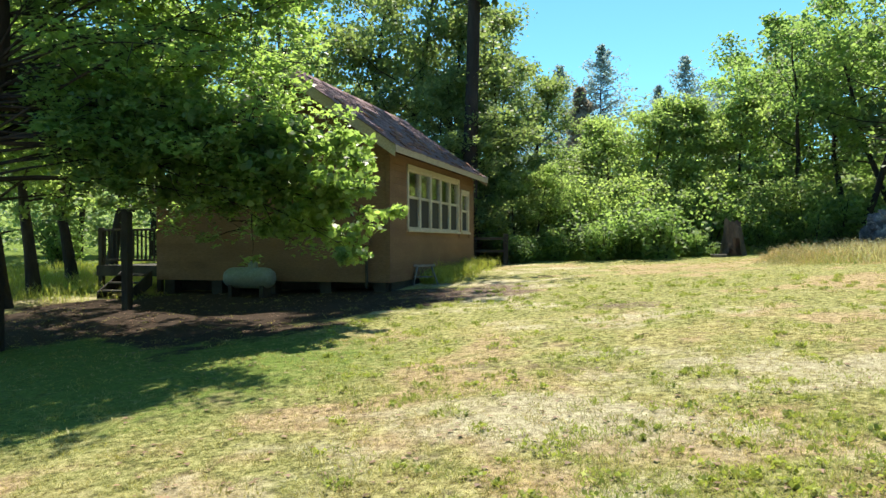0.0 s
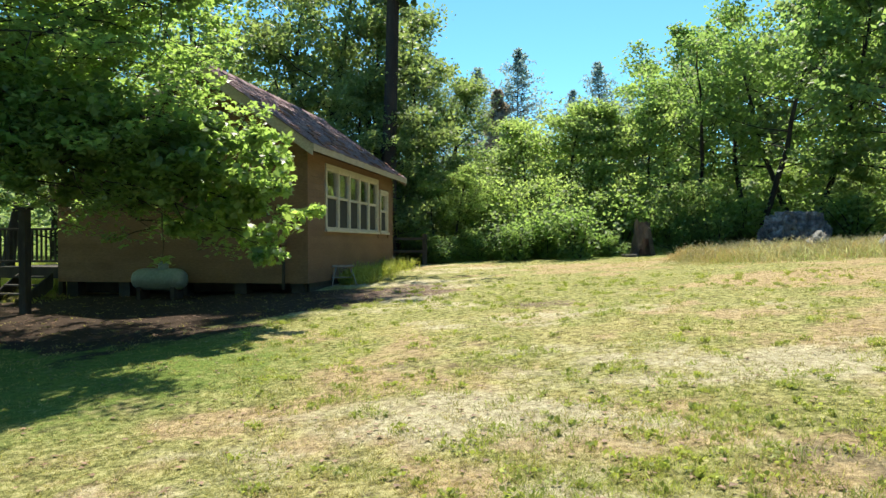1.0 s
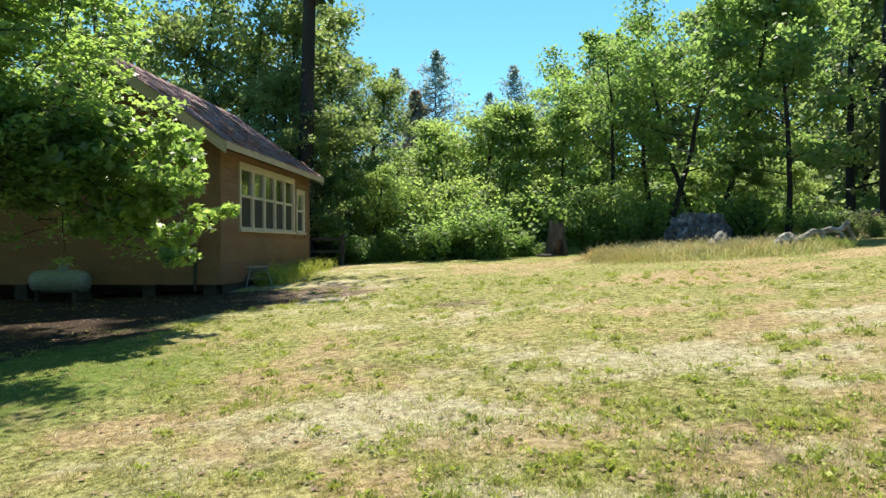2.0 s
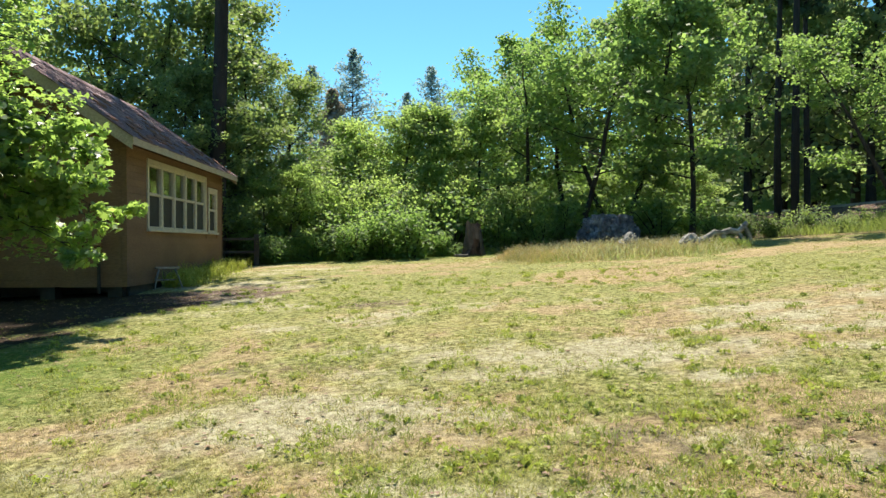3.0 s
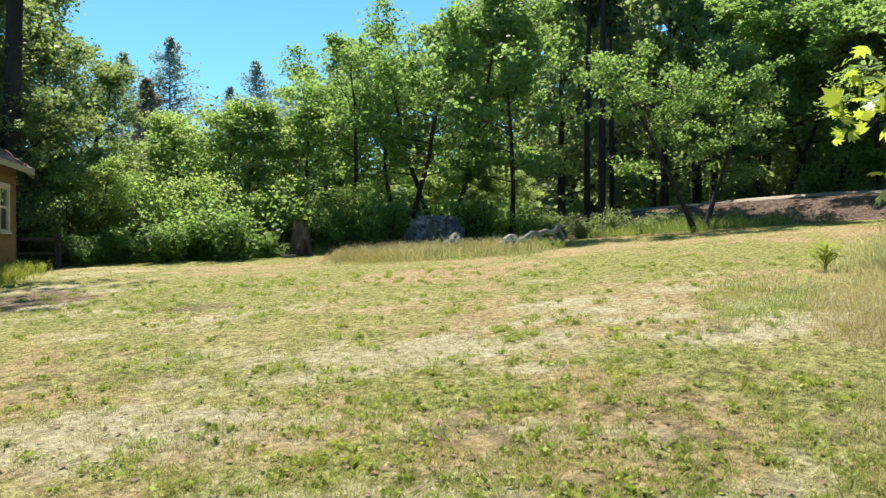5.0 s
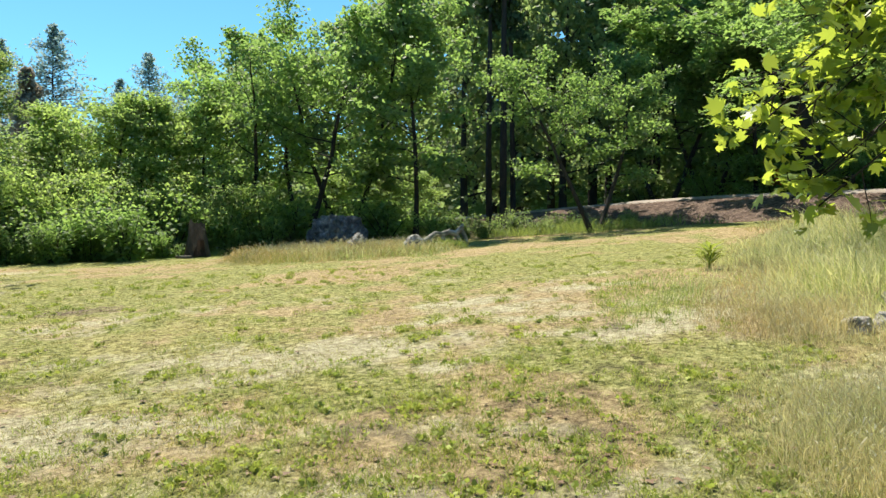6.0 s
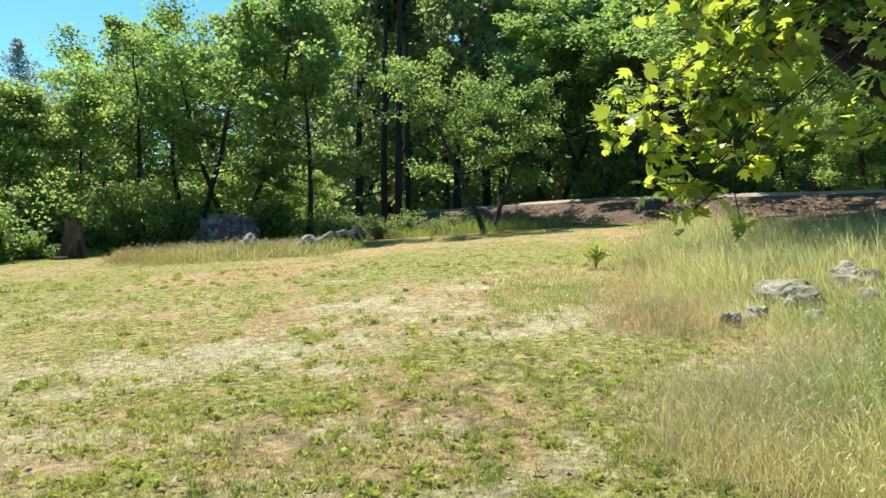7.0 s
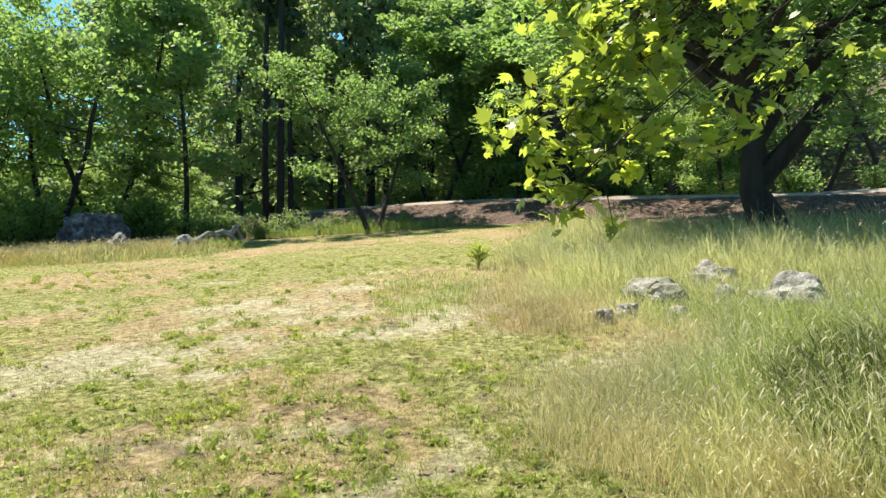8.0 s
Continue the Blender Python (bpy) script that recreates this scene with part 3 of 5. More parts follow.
def house_shell():
    left = -HOUSE_W
    gable = [(left, FLOOR), (0, FLOOR), (0, roof_under(0) - 0.02), (RIDGE, roof_under(RIDGE) - 0.02), (left, roof_under(left) - 0.02)]
    part("gable_wall", prism(gable, "y", 0.02, 0.14), SIDING, house)
    part("back_wall", prism(gable, "y", HOUSE_L - 0.14, HOUSE_L), SIDING, house)
    part("side_wall", box(left, left + 0.12, 0.14, HOUSE_L - 0.14, FLOOR, 3.95), SIDING, house)
    part("floor_deck", box(left + 0.12, -0.14, 0.14, HOUSE_L - 0.14, FLOOR, FLOOR + 0.15), HOUSE_SHADE, house)
    # the window wall, pierced: piers between the openings, a band below and one above
    y = 0.14
    for a, b, lo, hi in WINDOWS:
        part("wall_pier", box(-0.14, -0.02, y, a, FLOOR, 4.1), SIDING, house)
        part("wall_below", box(-0.14, -0.02, a, b, FLOOR, lo), SIDING, house)
        part("wall_above", box(-0.14, -0.02, a, b, hi, 4.1), SIDING, house)
        y = b
    part("wall_pier", box(-0.14, -0.02, y, HOUSE_L - 0.14, FLOOR, 4.1), SIDING, house)
    # wing beyond the gable
    part("wing_wall", box(-6.85, left - 0.003, 0.05, 0.17, FLOOR, 3.0), SIDING, house)
    part("wing_side", box(-6.85, -6.73, 0.17, 4.0, FLOOR, 3.0), SIDING, house)
    part("wing_roof", prism([(-7.2, 2.95), (left - 0.3, 3.75), (left - 0.3, 3.87), (-7.2, 3.07)], "y", -0.3, 4.2), SHINGLE, house)
    # piers and sheets painted near black to give the open crawlspace its shade
    for x in (-6.5, -5.0, -3.4, -1.8, -0.3):
        part("pier", box(x - 0.16, x + 0.16, 0.1, 0.42, 0.1, FLOOR), HOUSE_SHADE, house)
    part("crawl_shade", box(-6.7, -0.1, 0.9, 0.96, 0.1, FLOOR), HOUSE_SHADE, house)
    part("crawl_shade", box(-0.12, -0.06, 0.3, HOUSE_L, 0.5, FLOOR), HOUSE_SHADE, house)


house_shell()


def siding():
    """Lapped boards, course by course, on the two walls that face the lawn."""
    h = 0.165
    z = FLOOR
    while z < 6.0:
        t = z + h
        # gable boards, cut to the slope of the roof
        x0, x1 = -HOUSE_W, 0.0
        if z > roof_under(0) - 0.05:
            x1 = 0.4 - (z - 4.03 + 0.03) / SLOPE
            x0 = 2 * RIDGE - x1
        if x1 - x0 > 0.25:
            cut = (h / SLOPE if t > roof_under(0) - 0.05 else 0)
            poly = [(x0, z), (x1, z), (x1 - cut, t), (x0 + cut, t)]
            if x1 - x0 > 2 * cut + 0.05:
                part("board", prism([(u, v - 0.006 * (v > z)) for u, v in poly], "y", -0.006, 0.017), SIDING, house)
        if z < 3.0 - h and z >= FLOOR:
            part("board", prism([(-6.86, z), (-HOUSE_W - 0.004, z), (-HOUSE_W - 0.004, t), (-6.86, t)], "y", 0.022, 0.047), SIDING, house)
        # boards of the window wall, broken by the windows
        if t < 4.1:
            y = 0.05
            for a, b, lo, hi in [(1.24, 6.3, 2.1, 3.92), (6.5, 7.54, 2.1, 3.62)]:
                if z < hi and t > lo:
                    part("board", box(-0.017, 0.006, y, a - 0.02, z, t - 0.006), SIDING, house)
                    y = b + 0.02
            part("board", box(-0.017, 0.006, y, HOUSE_L - 0.02, z, t - 0.006), SIDING, house)
        z = t


siding()


def window(a, b, lo, hi):
    """A double-hung sash window: casing, two sashes with a meeting rail, two panes, dark blind behind the lower one."""
    w = link("window", None, house, "white-trimmed double-hung sash window")
    for y0, y1, z0, z1 in ((a, a + 0.05, lo, hi), (b - 0.05, b, lo, hi), (a + 0.05, b - 0.05, hi - 0.06, hi), (a + 0.05, b - 0.05, lo, lo + 0.06)):
        part("frame", box(-0.1, 0.012, y0, y1, z0, z1, 0.004), TRIM, w)
    m = (lo + hi) / 2 + 0.06
    part("meeting_rail", box(-0.07, -0.005, a + 0.05, b - 0.05, m - 0.035, m + 0.035, 0.004), TRIM, w)
    part("pane", box(-0.055, -0.049, a + 0.05, b - 0.05, m + 0.03, hi - 0.055), GLASS, w)
    part("pane", box(-0.075, -0.069, a + 0.05, b - 0.05, lo + 0.055, m - 0.03), GLASS, w)
    part("insect_screen", box(-0.05, -0.046, a + 0.05, b - 0.05, lo + 0.055, m - 0.03), SCREEN, w, "dark insect screen")
    return w


for spec in WINDOWS:
    window(*spec)


def window_trim():
    for a, b, lo, hi in ((1.26, 6.28, 2.2, 3.8), (6.52, 7.52, 2.2, 3.5)):
        part("head_casing", box(-0.01, 0.035, a, b, hi, hi + 0.11, 0.006), TRIM, house, "cream painted casing")
        part("sill", box(-0.01, 0.07, a - 0.03, b + 0.03, lo - 0.07, lo, 0.008), TRIM, house, "cream painted sill")
        part("side_casing", box(-0.01, 0.03, a, a + 0.098, lo, hi, 0.005), TRIM, house)
        part("side_casing", box(-0.01, 0.03, b - 0.098, b, lo, hi, 0.005), TRIM, house)
    for i in range(4):
        y = WINDOWS[i][1] + 0.02
        part("mullion", box(-0.01, 0.03, y - 0.035, y + 0.035, 2.2, 3.8, 0.005), TRIM, house)
    part("corner_board", box(-0.1, 0.022, -0.03, 0.05, FLOOR, 4.05, 0.005), SIDING, house)
    part("corner_board", box(-0.1, 0.022, HOUSE_L - 0.02, HOUSE_L + 0.06, FLOOR, 4.05, 0.005), SIDING, house)


window_trim()


def roof():
    y0, y1 = -0.7, 8.6
    base = link("roof", None, house, "mossy brown shingle gable roof")
    lo, top = 4.03, roof_under(RIDGE)
    for side, (xe, sg) in enumerate(((0.4, 1), (2 * RIDGE - 0.4, -1))):
        poly = [(xe, lo), (RIDGE, top), (RIDGE, top + 0.12), (xe, lo + 0.12)]
        part("decking", prism(poly, "y", y0 + 0.05, y1 - 0.05), DARK_WOOD, base)
        rake = [(xe, lo - 0.16), (RIDGE, top - 0.16), (RIDGE, top + 0.13), (xe, lo + 0.13)]
        part("rake_board", prism(rake, "y", y0, y0 + 0.045), RAKE, base, "weathered cream rake board")
        part("rake_board", prism(rake, "y", y1 - 0.045, y1), RAKE, base)
        part("fascia", box(min(xe, xe + sg * 0.03), max(xe, xe + sg * 0.03), y0, y1, lo - 0.05, lo + 0.12), RAKE, base, "weathered cream fascia")
    # shingle courses with uneven butts
    rng = np.random.default_rng(5)
    slope_run, widths, laid = math.hypot(1, SLOPE), (0.17, 0.2, 0.22, 0.25, 0.28), 0
    tiles = []
    for w in widths:
        pts = [(-s / slope_run, v, SLOPE * s / slope_run + up) for s, up in ((0.0, 0.0), (0.0, 0.031), (0.22, 0.01), (0.22, 0.0)) for v in (0.004, w - 0.004)]
        tiles.append(mesh_of("shingle", pts, [(0, 1, 3, 2), (2, 3, 5, 4), (0, 2, 4, 6), (1, 7, 5, 3)], SHINGLE))
    for sg in (1, -1):
        verts, faces = [], []
        run = 0.4 - RIDGE
        slant = run * math.hypot(1, SLOPE)
        n = int(slant / 0.14)
        for c in range(n + 1):
            y = y0 - 0.03
            while y < y1:
                pick = rng.integers(0, len(widths))
                w = widths[pick]
                s0 = c * 0.14 - 0.04 + rng.uniform(-0.012, 0.012)
                if sg > 0 and laid < 300 and y + w < y1:
                    x = 0.4 - s0 / slope_run
                    link("shingle", tiles[pick], base).matrix_local = Matrix.Translation((x, y, 4.154 + SLOPE * (0.4 - x)))
                    laid, y = laid + 1, y + w
                    continue
                s1 = min(s0 + 0.22, slant)
                lift = rng.uniform(0.018, 0.034)
                k = len(verts)
                for s, up in ((s0, 0.0), (s0, lift), (s1, 0.008), (s1, 0.0)):
                    x = 0.4 - s / math.hypot(1, SLOPE)
                    z = 4.15 + SLOPE * (0.4 - x) + up * 1.2 + 0.004
                    x = x if sg > 0 else 2 * RIDGE - x
                    verts += [(x, y + 0.004, z), (x, min(y + w, y1 + 0.03) - 0.004, z)]
                faces += [(k, k + 1, k + 3, k + 2), (k + 2, k + 3, k + 5, k + 4), (k, k + 2, k + 4, k + 6), (k + 1, k + 7, k + 5, k + 3)]
                y += w
        link("shingles", mesh_of("shingles", verts, faces, SHINGLE), base, kind="stuff")
    for i in range(46):
        x = 0.35 - abs(rng.normal(0, 1.0))
        if x < RIDGE:
            continue
        me = rock_mesh("moss_tuft", i, rng.uniform(0.06, 0.2), rng.uniform(0.08, 0.3), 0.035, MOSS, 0.5, 2)
        ob = link("moss_tuft", me, base)
        ob.matrix_local = Matrix.Translation((x, rng.uniform(y0, y1), 4.19 + SLOPE * (0.4 - x))) @ pose(0, 0, 0, 0, math.degrees(math.atan(SLOPE)), 0)
    part("ridge_cap", prism([(RIDGE - 0.16, top + 0.05), (RIDGE, top + 0.17), (RIDGE + 0.16, top + 0.05), (RIDGE, top + 0.2)], "y", y0, y1), SHINGLE, base)


roof()


def meter_box():
    m = link("meter_box", None, house, "brown meter box on a conduit by the corner")
    part("box", box(-0.95, -0.5, -0.16, -0.008, 1.78, 2.1, 0.012), SIDING, m)
    part("conduit", box(-0.62, -0.56, -0.1, -0.04, 0.7, 1.78, 0.01), DARK_WOOD, m)


meter_box()


def sawhorse():
    base = P0 + pose(0, 0, 0, 0, 0, -17).to_3x3() @ Vector((0.3, 1.8, 0))
    h = empty("sawhorse", (base.x, base.y, float(gz(base.x, base.y))), "grey metal sawhorse standing by the wall", "sawhorse", turn=-78)
    h.scale = (0.8, 0.8, 0.8)
    part("top_bar", box(-0.05, 0.05, -0.36, 0.36, 0.62, 0.69, 0.006), METAL, h)
    for y in (-0.28, 0.28):
        for sx in (-1, 1):
            line = [Vector((sx * 0.24, y * 1.5, -0.03)), Vector((sx * 0.13, y * 1.2, 0.31)), Vector((sx * 0.03, y * 0.85, 0.63))]
            link("leg", mesh_of("leg", *tube(line, [0.022, 0.022, 0.022], 6), METAL, True), h)
        part("brace", box(-0.16, 0.16, y * 1.25 - 0.012, y * 1.25 + 0.012, 0.25, 0.29), METAL, h)
    part("stretcher", box(-0.02, 0.02, -0.33, 0.33, 0.26, 0.3, 0.004), METAL, h)


sawhorse()


def deck():
    d = empty("deck", P0, "dark weathered timber deck with a baluster railing", "deck", turn=-17)
    x0, x1, y0, y1, top = -9.1, -6.9, 0.3, 3.0, 1.22
    for i in range(18):
        part("deck_board", box(x0, x1, y0 + i * 0.15, y0 + i * 0.15 + 0.14, top - 0.04, top, 0.004), DARK_WOOD, d)
    part("rim_beam", box(x0, x1, y0 - 0.05, y0 - 0.004, top - 0.3, top - 0.006), DARK_WOOD, d)
    for x in (x0 + 0.1, x1 - 0.1):
        part("post", box(x - 0.07, x + 0.07, y0 - 0.02, y0 + 0.12, -0.2, 2.3, 0.01), DARK_WOOD, d)
    part("top_rail", box(x0, x1, y0, y0 + 0.1, 2.2, 2.26, 0.008), DARK_WOOD, d)
    part("bottom_rail", box(x0, x1, y0 + 0.02, y0 + 0.08, 1.34, 1.4, 0.006), DARK_WOOD, d)
    x = x0 + 0.2
    while x < x1 - 0.1:
        part("baluster", box(x, x + 0.04, y0 + 0.03, y0 + 0.07, 1.4, 2.2), DARK_WOOD, d)
        x += 0.14
    for i in range(3):
        part("step", box(-7.9, -6.98, -0.35 - 0.3 * i, -0.05 - 0.3 * i, 1.0 - 0.2 * i - 0.05, 1.0 - 0.2 * i, 0.005), DARK_WOOD, d)
    for x in (-7.94, -6.98):
        part("stringer", prism([(-0.05, 0.7), (-0.05, 1.1), (-1.0, 0.55), (-1.0, 0.15)], "x", x, x + 0.04), DARK_WOOD, d)


deck()


def newel():
    n = empty("stair_post", at(23.8, 18.0), "dark capped timber post at the deck stair", "post", turn=-17)
    part("shaft", box(-0.09, 0.09, -0.09, 0.09, -0.3, 2.25, 0.012), DARK_WOOD, n)
    part("cap", box(-0.13, 0.13, -0.13, 0.13, 2.25, 2.32, 0.01), DARK_WOOD, n)


newel()


def tank():
    base = P0 + pose(0, 0, 0, 0, 0, -17).to_3x3() @ Vector((-3.55, -0.62, -0.06))
    t = empty("propane_tank", (base.x, base.y, float(gz(base.x, base.y)) - 0.03), "pale green horizontal propane tank on short legs", "tank", turn=-17)
    bm = bmesh.new()
    prof = [(-0.72, 0.0), (-0.7, 0.11), (-0.65, 0.19), (-0.56, 0.245), (-0.45, 0.265), (0.45, 0.265), (0.56, 0.245), (0.65, 0.19), (0.7, 0.11), (0.72, 0.0)]
    rings = [[bm.verts.new((x, r * math.cos(k * math.pi / 12), 0.5 + r * math.sin(k * math.pi / 12))) for k in range(24)] for x, r in prof[1:-1]]
    for a, b in zip(rings, rings[1:]):
        for k in range(24):
            bm.faces.new((a[k], a[(k + 1) % 24], b[(k + 1) % 24], b[k]))
    bm.faces.new(rings[0])
    bm.faces.new(rings[-1][::-1])
    bmesh.ops.recalc_face_normals(bm, faces=bm.faces[:])
    for f in bm.faces:
        f.smooth = True
    part("shell", bm, TANK, t)
    # legs take the dark wood colour to pass for shade beneath the tank
    for x in (-0.45, 0.45):
        part("leg", box(x - 0.05, x + 0.05, -0.2, 0.2, -0.1, 0.32), DARK_WOOD, t)
    dome = bmesh.new()
    bmesh.ops.create_cone(dome, cap_ends=True, segments=16, radius1=0.13, radius2=0.11, depth=0.2)
    bmesh.ops.translate(dome, verts=dome.verts[:], vec=(0.1, 0, 0.83))
    part("valve_dome", dome, TANK, t)


tank()


def gate():
    g = empty("fence_gate", at(-5.0, 27.0), "dark timber fence post with two rails", "fence", turn=-10)
    part("post", box(-0.09, 0.09, -0.09, 0.09, -0.2, 1.15, 0.012), DARK_WOOD, g)
    part("post", box(-1.55, -1.4, -0.07, 0.07, -0.2, 1.1, 0.012), DARK_WOOD, g)
    for z in (0.45, 0.92):
        part("rail", box(-1.5, 0.0, -0.14, -0.095, z, z + 0.1, 0.006), DARK_WOOD, g)


gate()


# ---- stones, stump and log ----
def stone(name, az, d, sx, sy, sz, material, seed, label, turn=0, sink=0.3, rough=0.35, group="", levels=4, flat=0.0, category="rock"):
    ob = new(name, rock_mesh(name, seed, sx, sy, sz, material, rough, levels, flat))
    ob.matrix_world = Matrix.Translation(at(az, d, sz * (1 - sink) - 0.02)) @ pose(0, 0, 0, 0, 0, turn)
    return tagged(ob, label, category, group)


def boulder():
    """A squat boulder: two domes with a notch between them and a low shelf at one side."""
    bm = bmesh.new()
    for cx, cy, cz, rx, ry, rz, k in ((-0.38, 0, 0.45, 0.88, 0.8, 0.98, 1), (0.62, 0.05, 0.42, 0.78, 0.75, 0.98, 2), (-1.0, -0.25, 0.3, 0.42, 0.5, 0.62, 3)):
        made = bmesh.ops.create_icosphere(bm, subdivisions=5, radius=1)["verts"]
        for v in made:
            c = v.co.normalized()
            o = Vector((k * 4.1, k * 2.3, 1.7))
            n = 0.26 * noise.fractal(c * 1.5 + o, 0.8, 2.2, 5) + 0.13 * noise.cell(c * Vector((2.2, 2.2, 3.4)) + o) - 0.14 * abs(noise.noise(c * 4 + o))
            c = c * (0.95 + n)
            c.z = min(c.z, 0.8 + 0.08 * noise.noise(c * 3 + o))
            v.co = Vector((cx + c.x * rx, cy + c.y * ry, cz + c.z * rz))
    me = bpy.data.meshes.new("boulder")
    bm.to_mesh(me)
    bm.free()
    me.materials.append(BASALT)
    ob = new("boulder", me)
    ob.matrix_world = Matrix.Translation(at(-32.6, 30.0, 0.1)) @ pose(0, 0, 0, 0, 0, -32) @ Matrix.Diagonal((0.87, 1.0, 1.0, 1.0))
    tagged(ob, "big dark grey lumpy boulder behind the grass", "rock")


boulder()
stone("white_stone", -34.1, 24.6, 0.34, 0.25, 0.32, ROCK, 7, "small pale stone sunk in the grass", 10, 0.1)


def stump():
    rng = np.random.default_rng(8)
    s = empty("tree_stump", at(-22.0, 28.0), "tall hollow grey tree stump at the wood's edge", "stump")
    bm = bmesh.new()
    rings, n = [], 20
    for i in range(8):
        f = i / 7
        row = []
        for k in range(n):
            w = 2 * math.pi * k / n
            r = (0.54 - 0.26 * f ** 0.6) * (1 + 0.14 * math.sin(4 * w + 1) * (1 - 0.5 * f) + rng.normal(0, 0.03))
            top = 0.12 * math.sin(2 * w + 0.5) + rng.normal(0, 0.04) if i == 7 else 0
            row.append(bm.verts.new((r * math.cos(w), r * math.sin(w) * 0.8, -0.1 + 1.3 * f + top)))
        rings.append(row)
    hole = {(i, k) for i in range(0, 4) for k in (14, 15)} | {(0, 13), (1, 13)}
    for i in range(7):
        for k in range(n):
            if (i, k) not in hole:
                bm.faces.new((rings[i][k], rings[i][(k + 1) % n], rings[i + 1][(k + 1) % n], rings[i + 1][k]))
    bmesh.ops.solidify(bm, geom=bm.faces[:], thickness=0.09)
    part("shell", bm, STUMP, s)
    part("slab", box(-0.95, -0.45, -0.65, -0.35, -0.03, 0.07, 0.02), STUMP, s, "fallen slab of bark")


stump()


def fallen_log():
    """A thin crooked log, propped at its far end on broken roots."""
    a, b = at(-39.2, 23.6, 0.3), at(-42.6, 24.3, 0.62)
    root = empty("fallen_log", a, "thin crooked grey log with a broken root end", "log")
    bends = ((0, 0.0), (0.16, 0.02), (0.32, 0.13), (0.48, 0.04), (0.64, 0.05), (0.8, -0.08), (0.92, 0.06), (1.0, 0.1))
    pts = [Vector((0, 0, 0)).lerp(b - a, t) + Vector((0, 0, k)) for t, k in bends]
    link("trunk", mesh_of("trunk", *tube(pts, [0.08, 0.1, 0.095, 0.09, 0.095, 0.1, 0.085, 0.04], 10), LOG, True), root)
    for q, way in ((5, (0.1, -0.15, -0.45)), (6, (0.22, -0.1, -0.6)), (6, (0.12, 0.05, 0.14)), (3, (-0.05, -0.12, -0.5)), (1, (0.0, -0.1, -0.35))):
        end = pts[q] + Vector(way)
        link("root", mesh_of("root", *tube([pts[q], pts[q].lerp(end, 0.5) + Vector((0.04, -0.02, 0.02)), end], [0.085, 0.065, 0.03], 7), LOG, True), root)


fallen_log()
stone("log_stone", -38.6, 23.4, 0.3, 0.28, 0.32, ROCK, 12, "round pale stone against the log", 0, 0.15, 0.2)

for i, (az, d, sx, sy, sz, material, turn) in enumerate((
        (-71.0, 8.8, 0.17, 0.15, 0.15, ROCK, 10), (-72.8, 9.1, 0.16, 0.15, 0.17, ROCK, 60), (-74.8, 10.4, 0.40, 0.30, 0.24, MOSSY_ROCK, 75), (-75.7, 9.9, 0.27, 0.22, 0.27, MOSSY_ROCK, 80), (-79.0, 11.6, 0.36, 0.3, 0.27, ROCK, 80),
        (-80.0, 9.8, 0.14, 0.13, 0.26, ROCK, 40), (-84.3, 10.0, 0.46, 0.34, 0.29, ROCK, 85), (-76.6, 9.0, 0.17, 0.14, 0.16, ROCK, 70), (-83.2, 8.9, 0.2, 0.17, 0.15, ROCK, 15), (-88.8, 8.8, 0.3, 0.22, 0.15, ROCK, 90))):
    stone("fieldstone", az, d, sx, sy, sz, material, 20 + i, "pale lichened fieldstone half sunk in tall grass" if material is ROCK
          else "mossy fieldstone half sunk in tall grass", turn, 0.66, 0.36, "rock pile in the grass", flat=0.0 if sx > 0.35 else 0.9)


# ---- trees ----
def world_at(az, d, z):
    return Vector((-math.sin(radians(az)) * d, math.cos(radians(az)) * d, z))


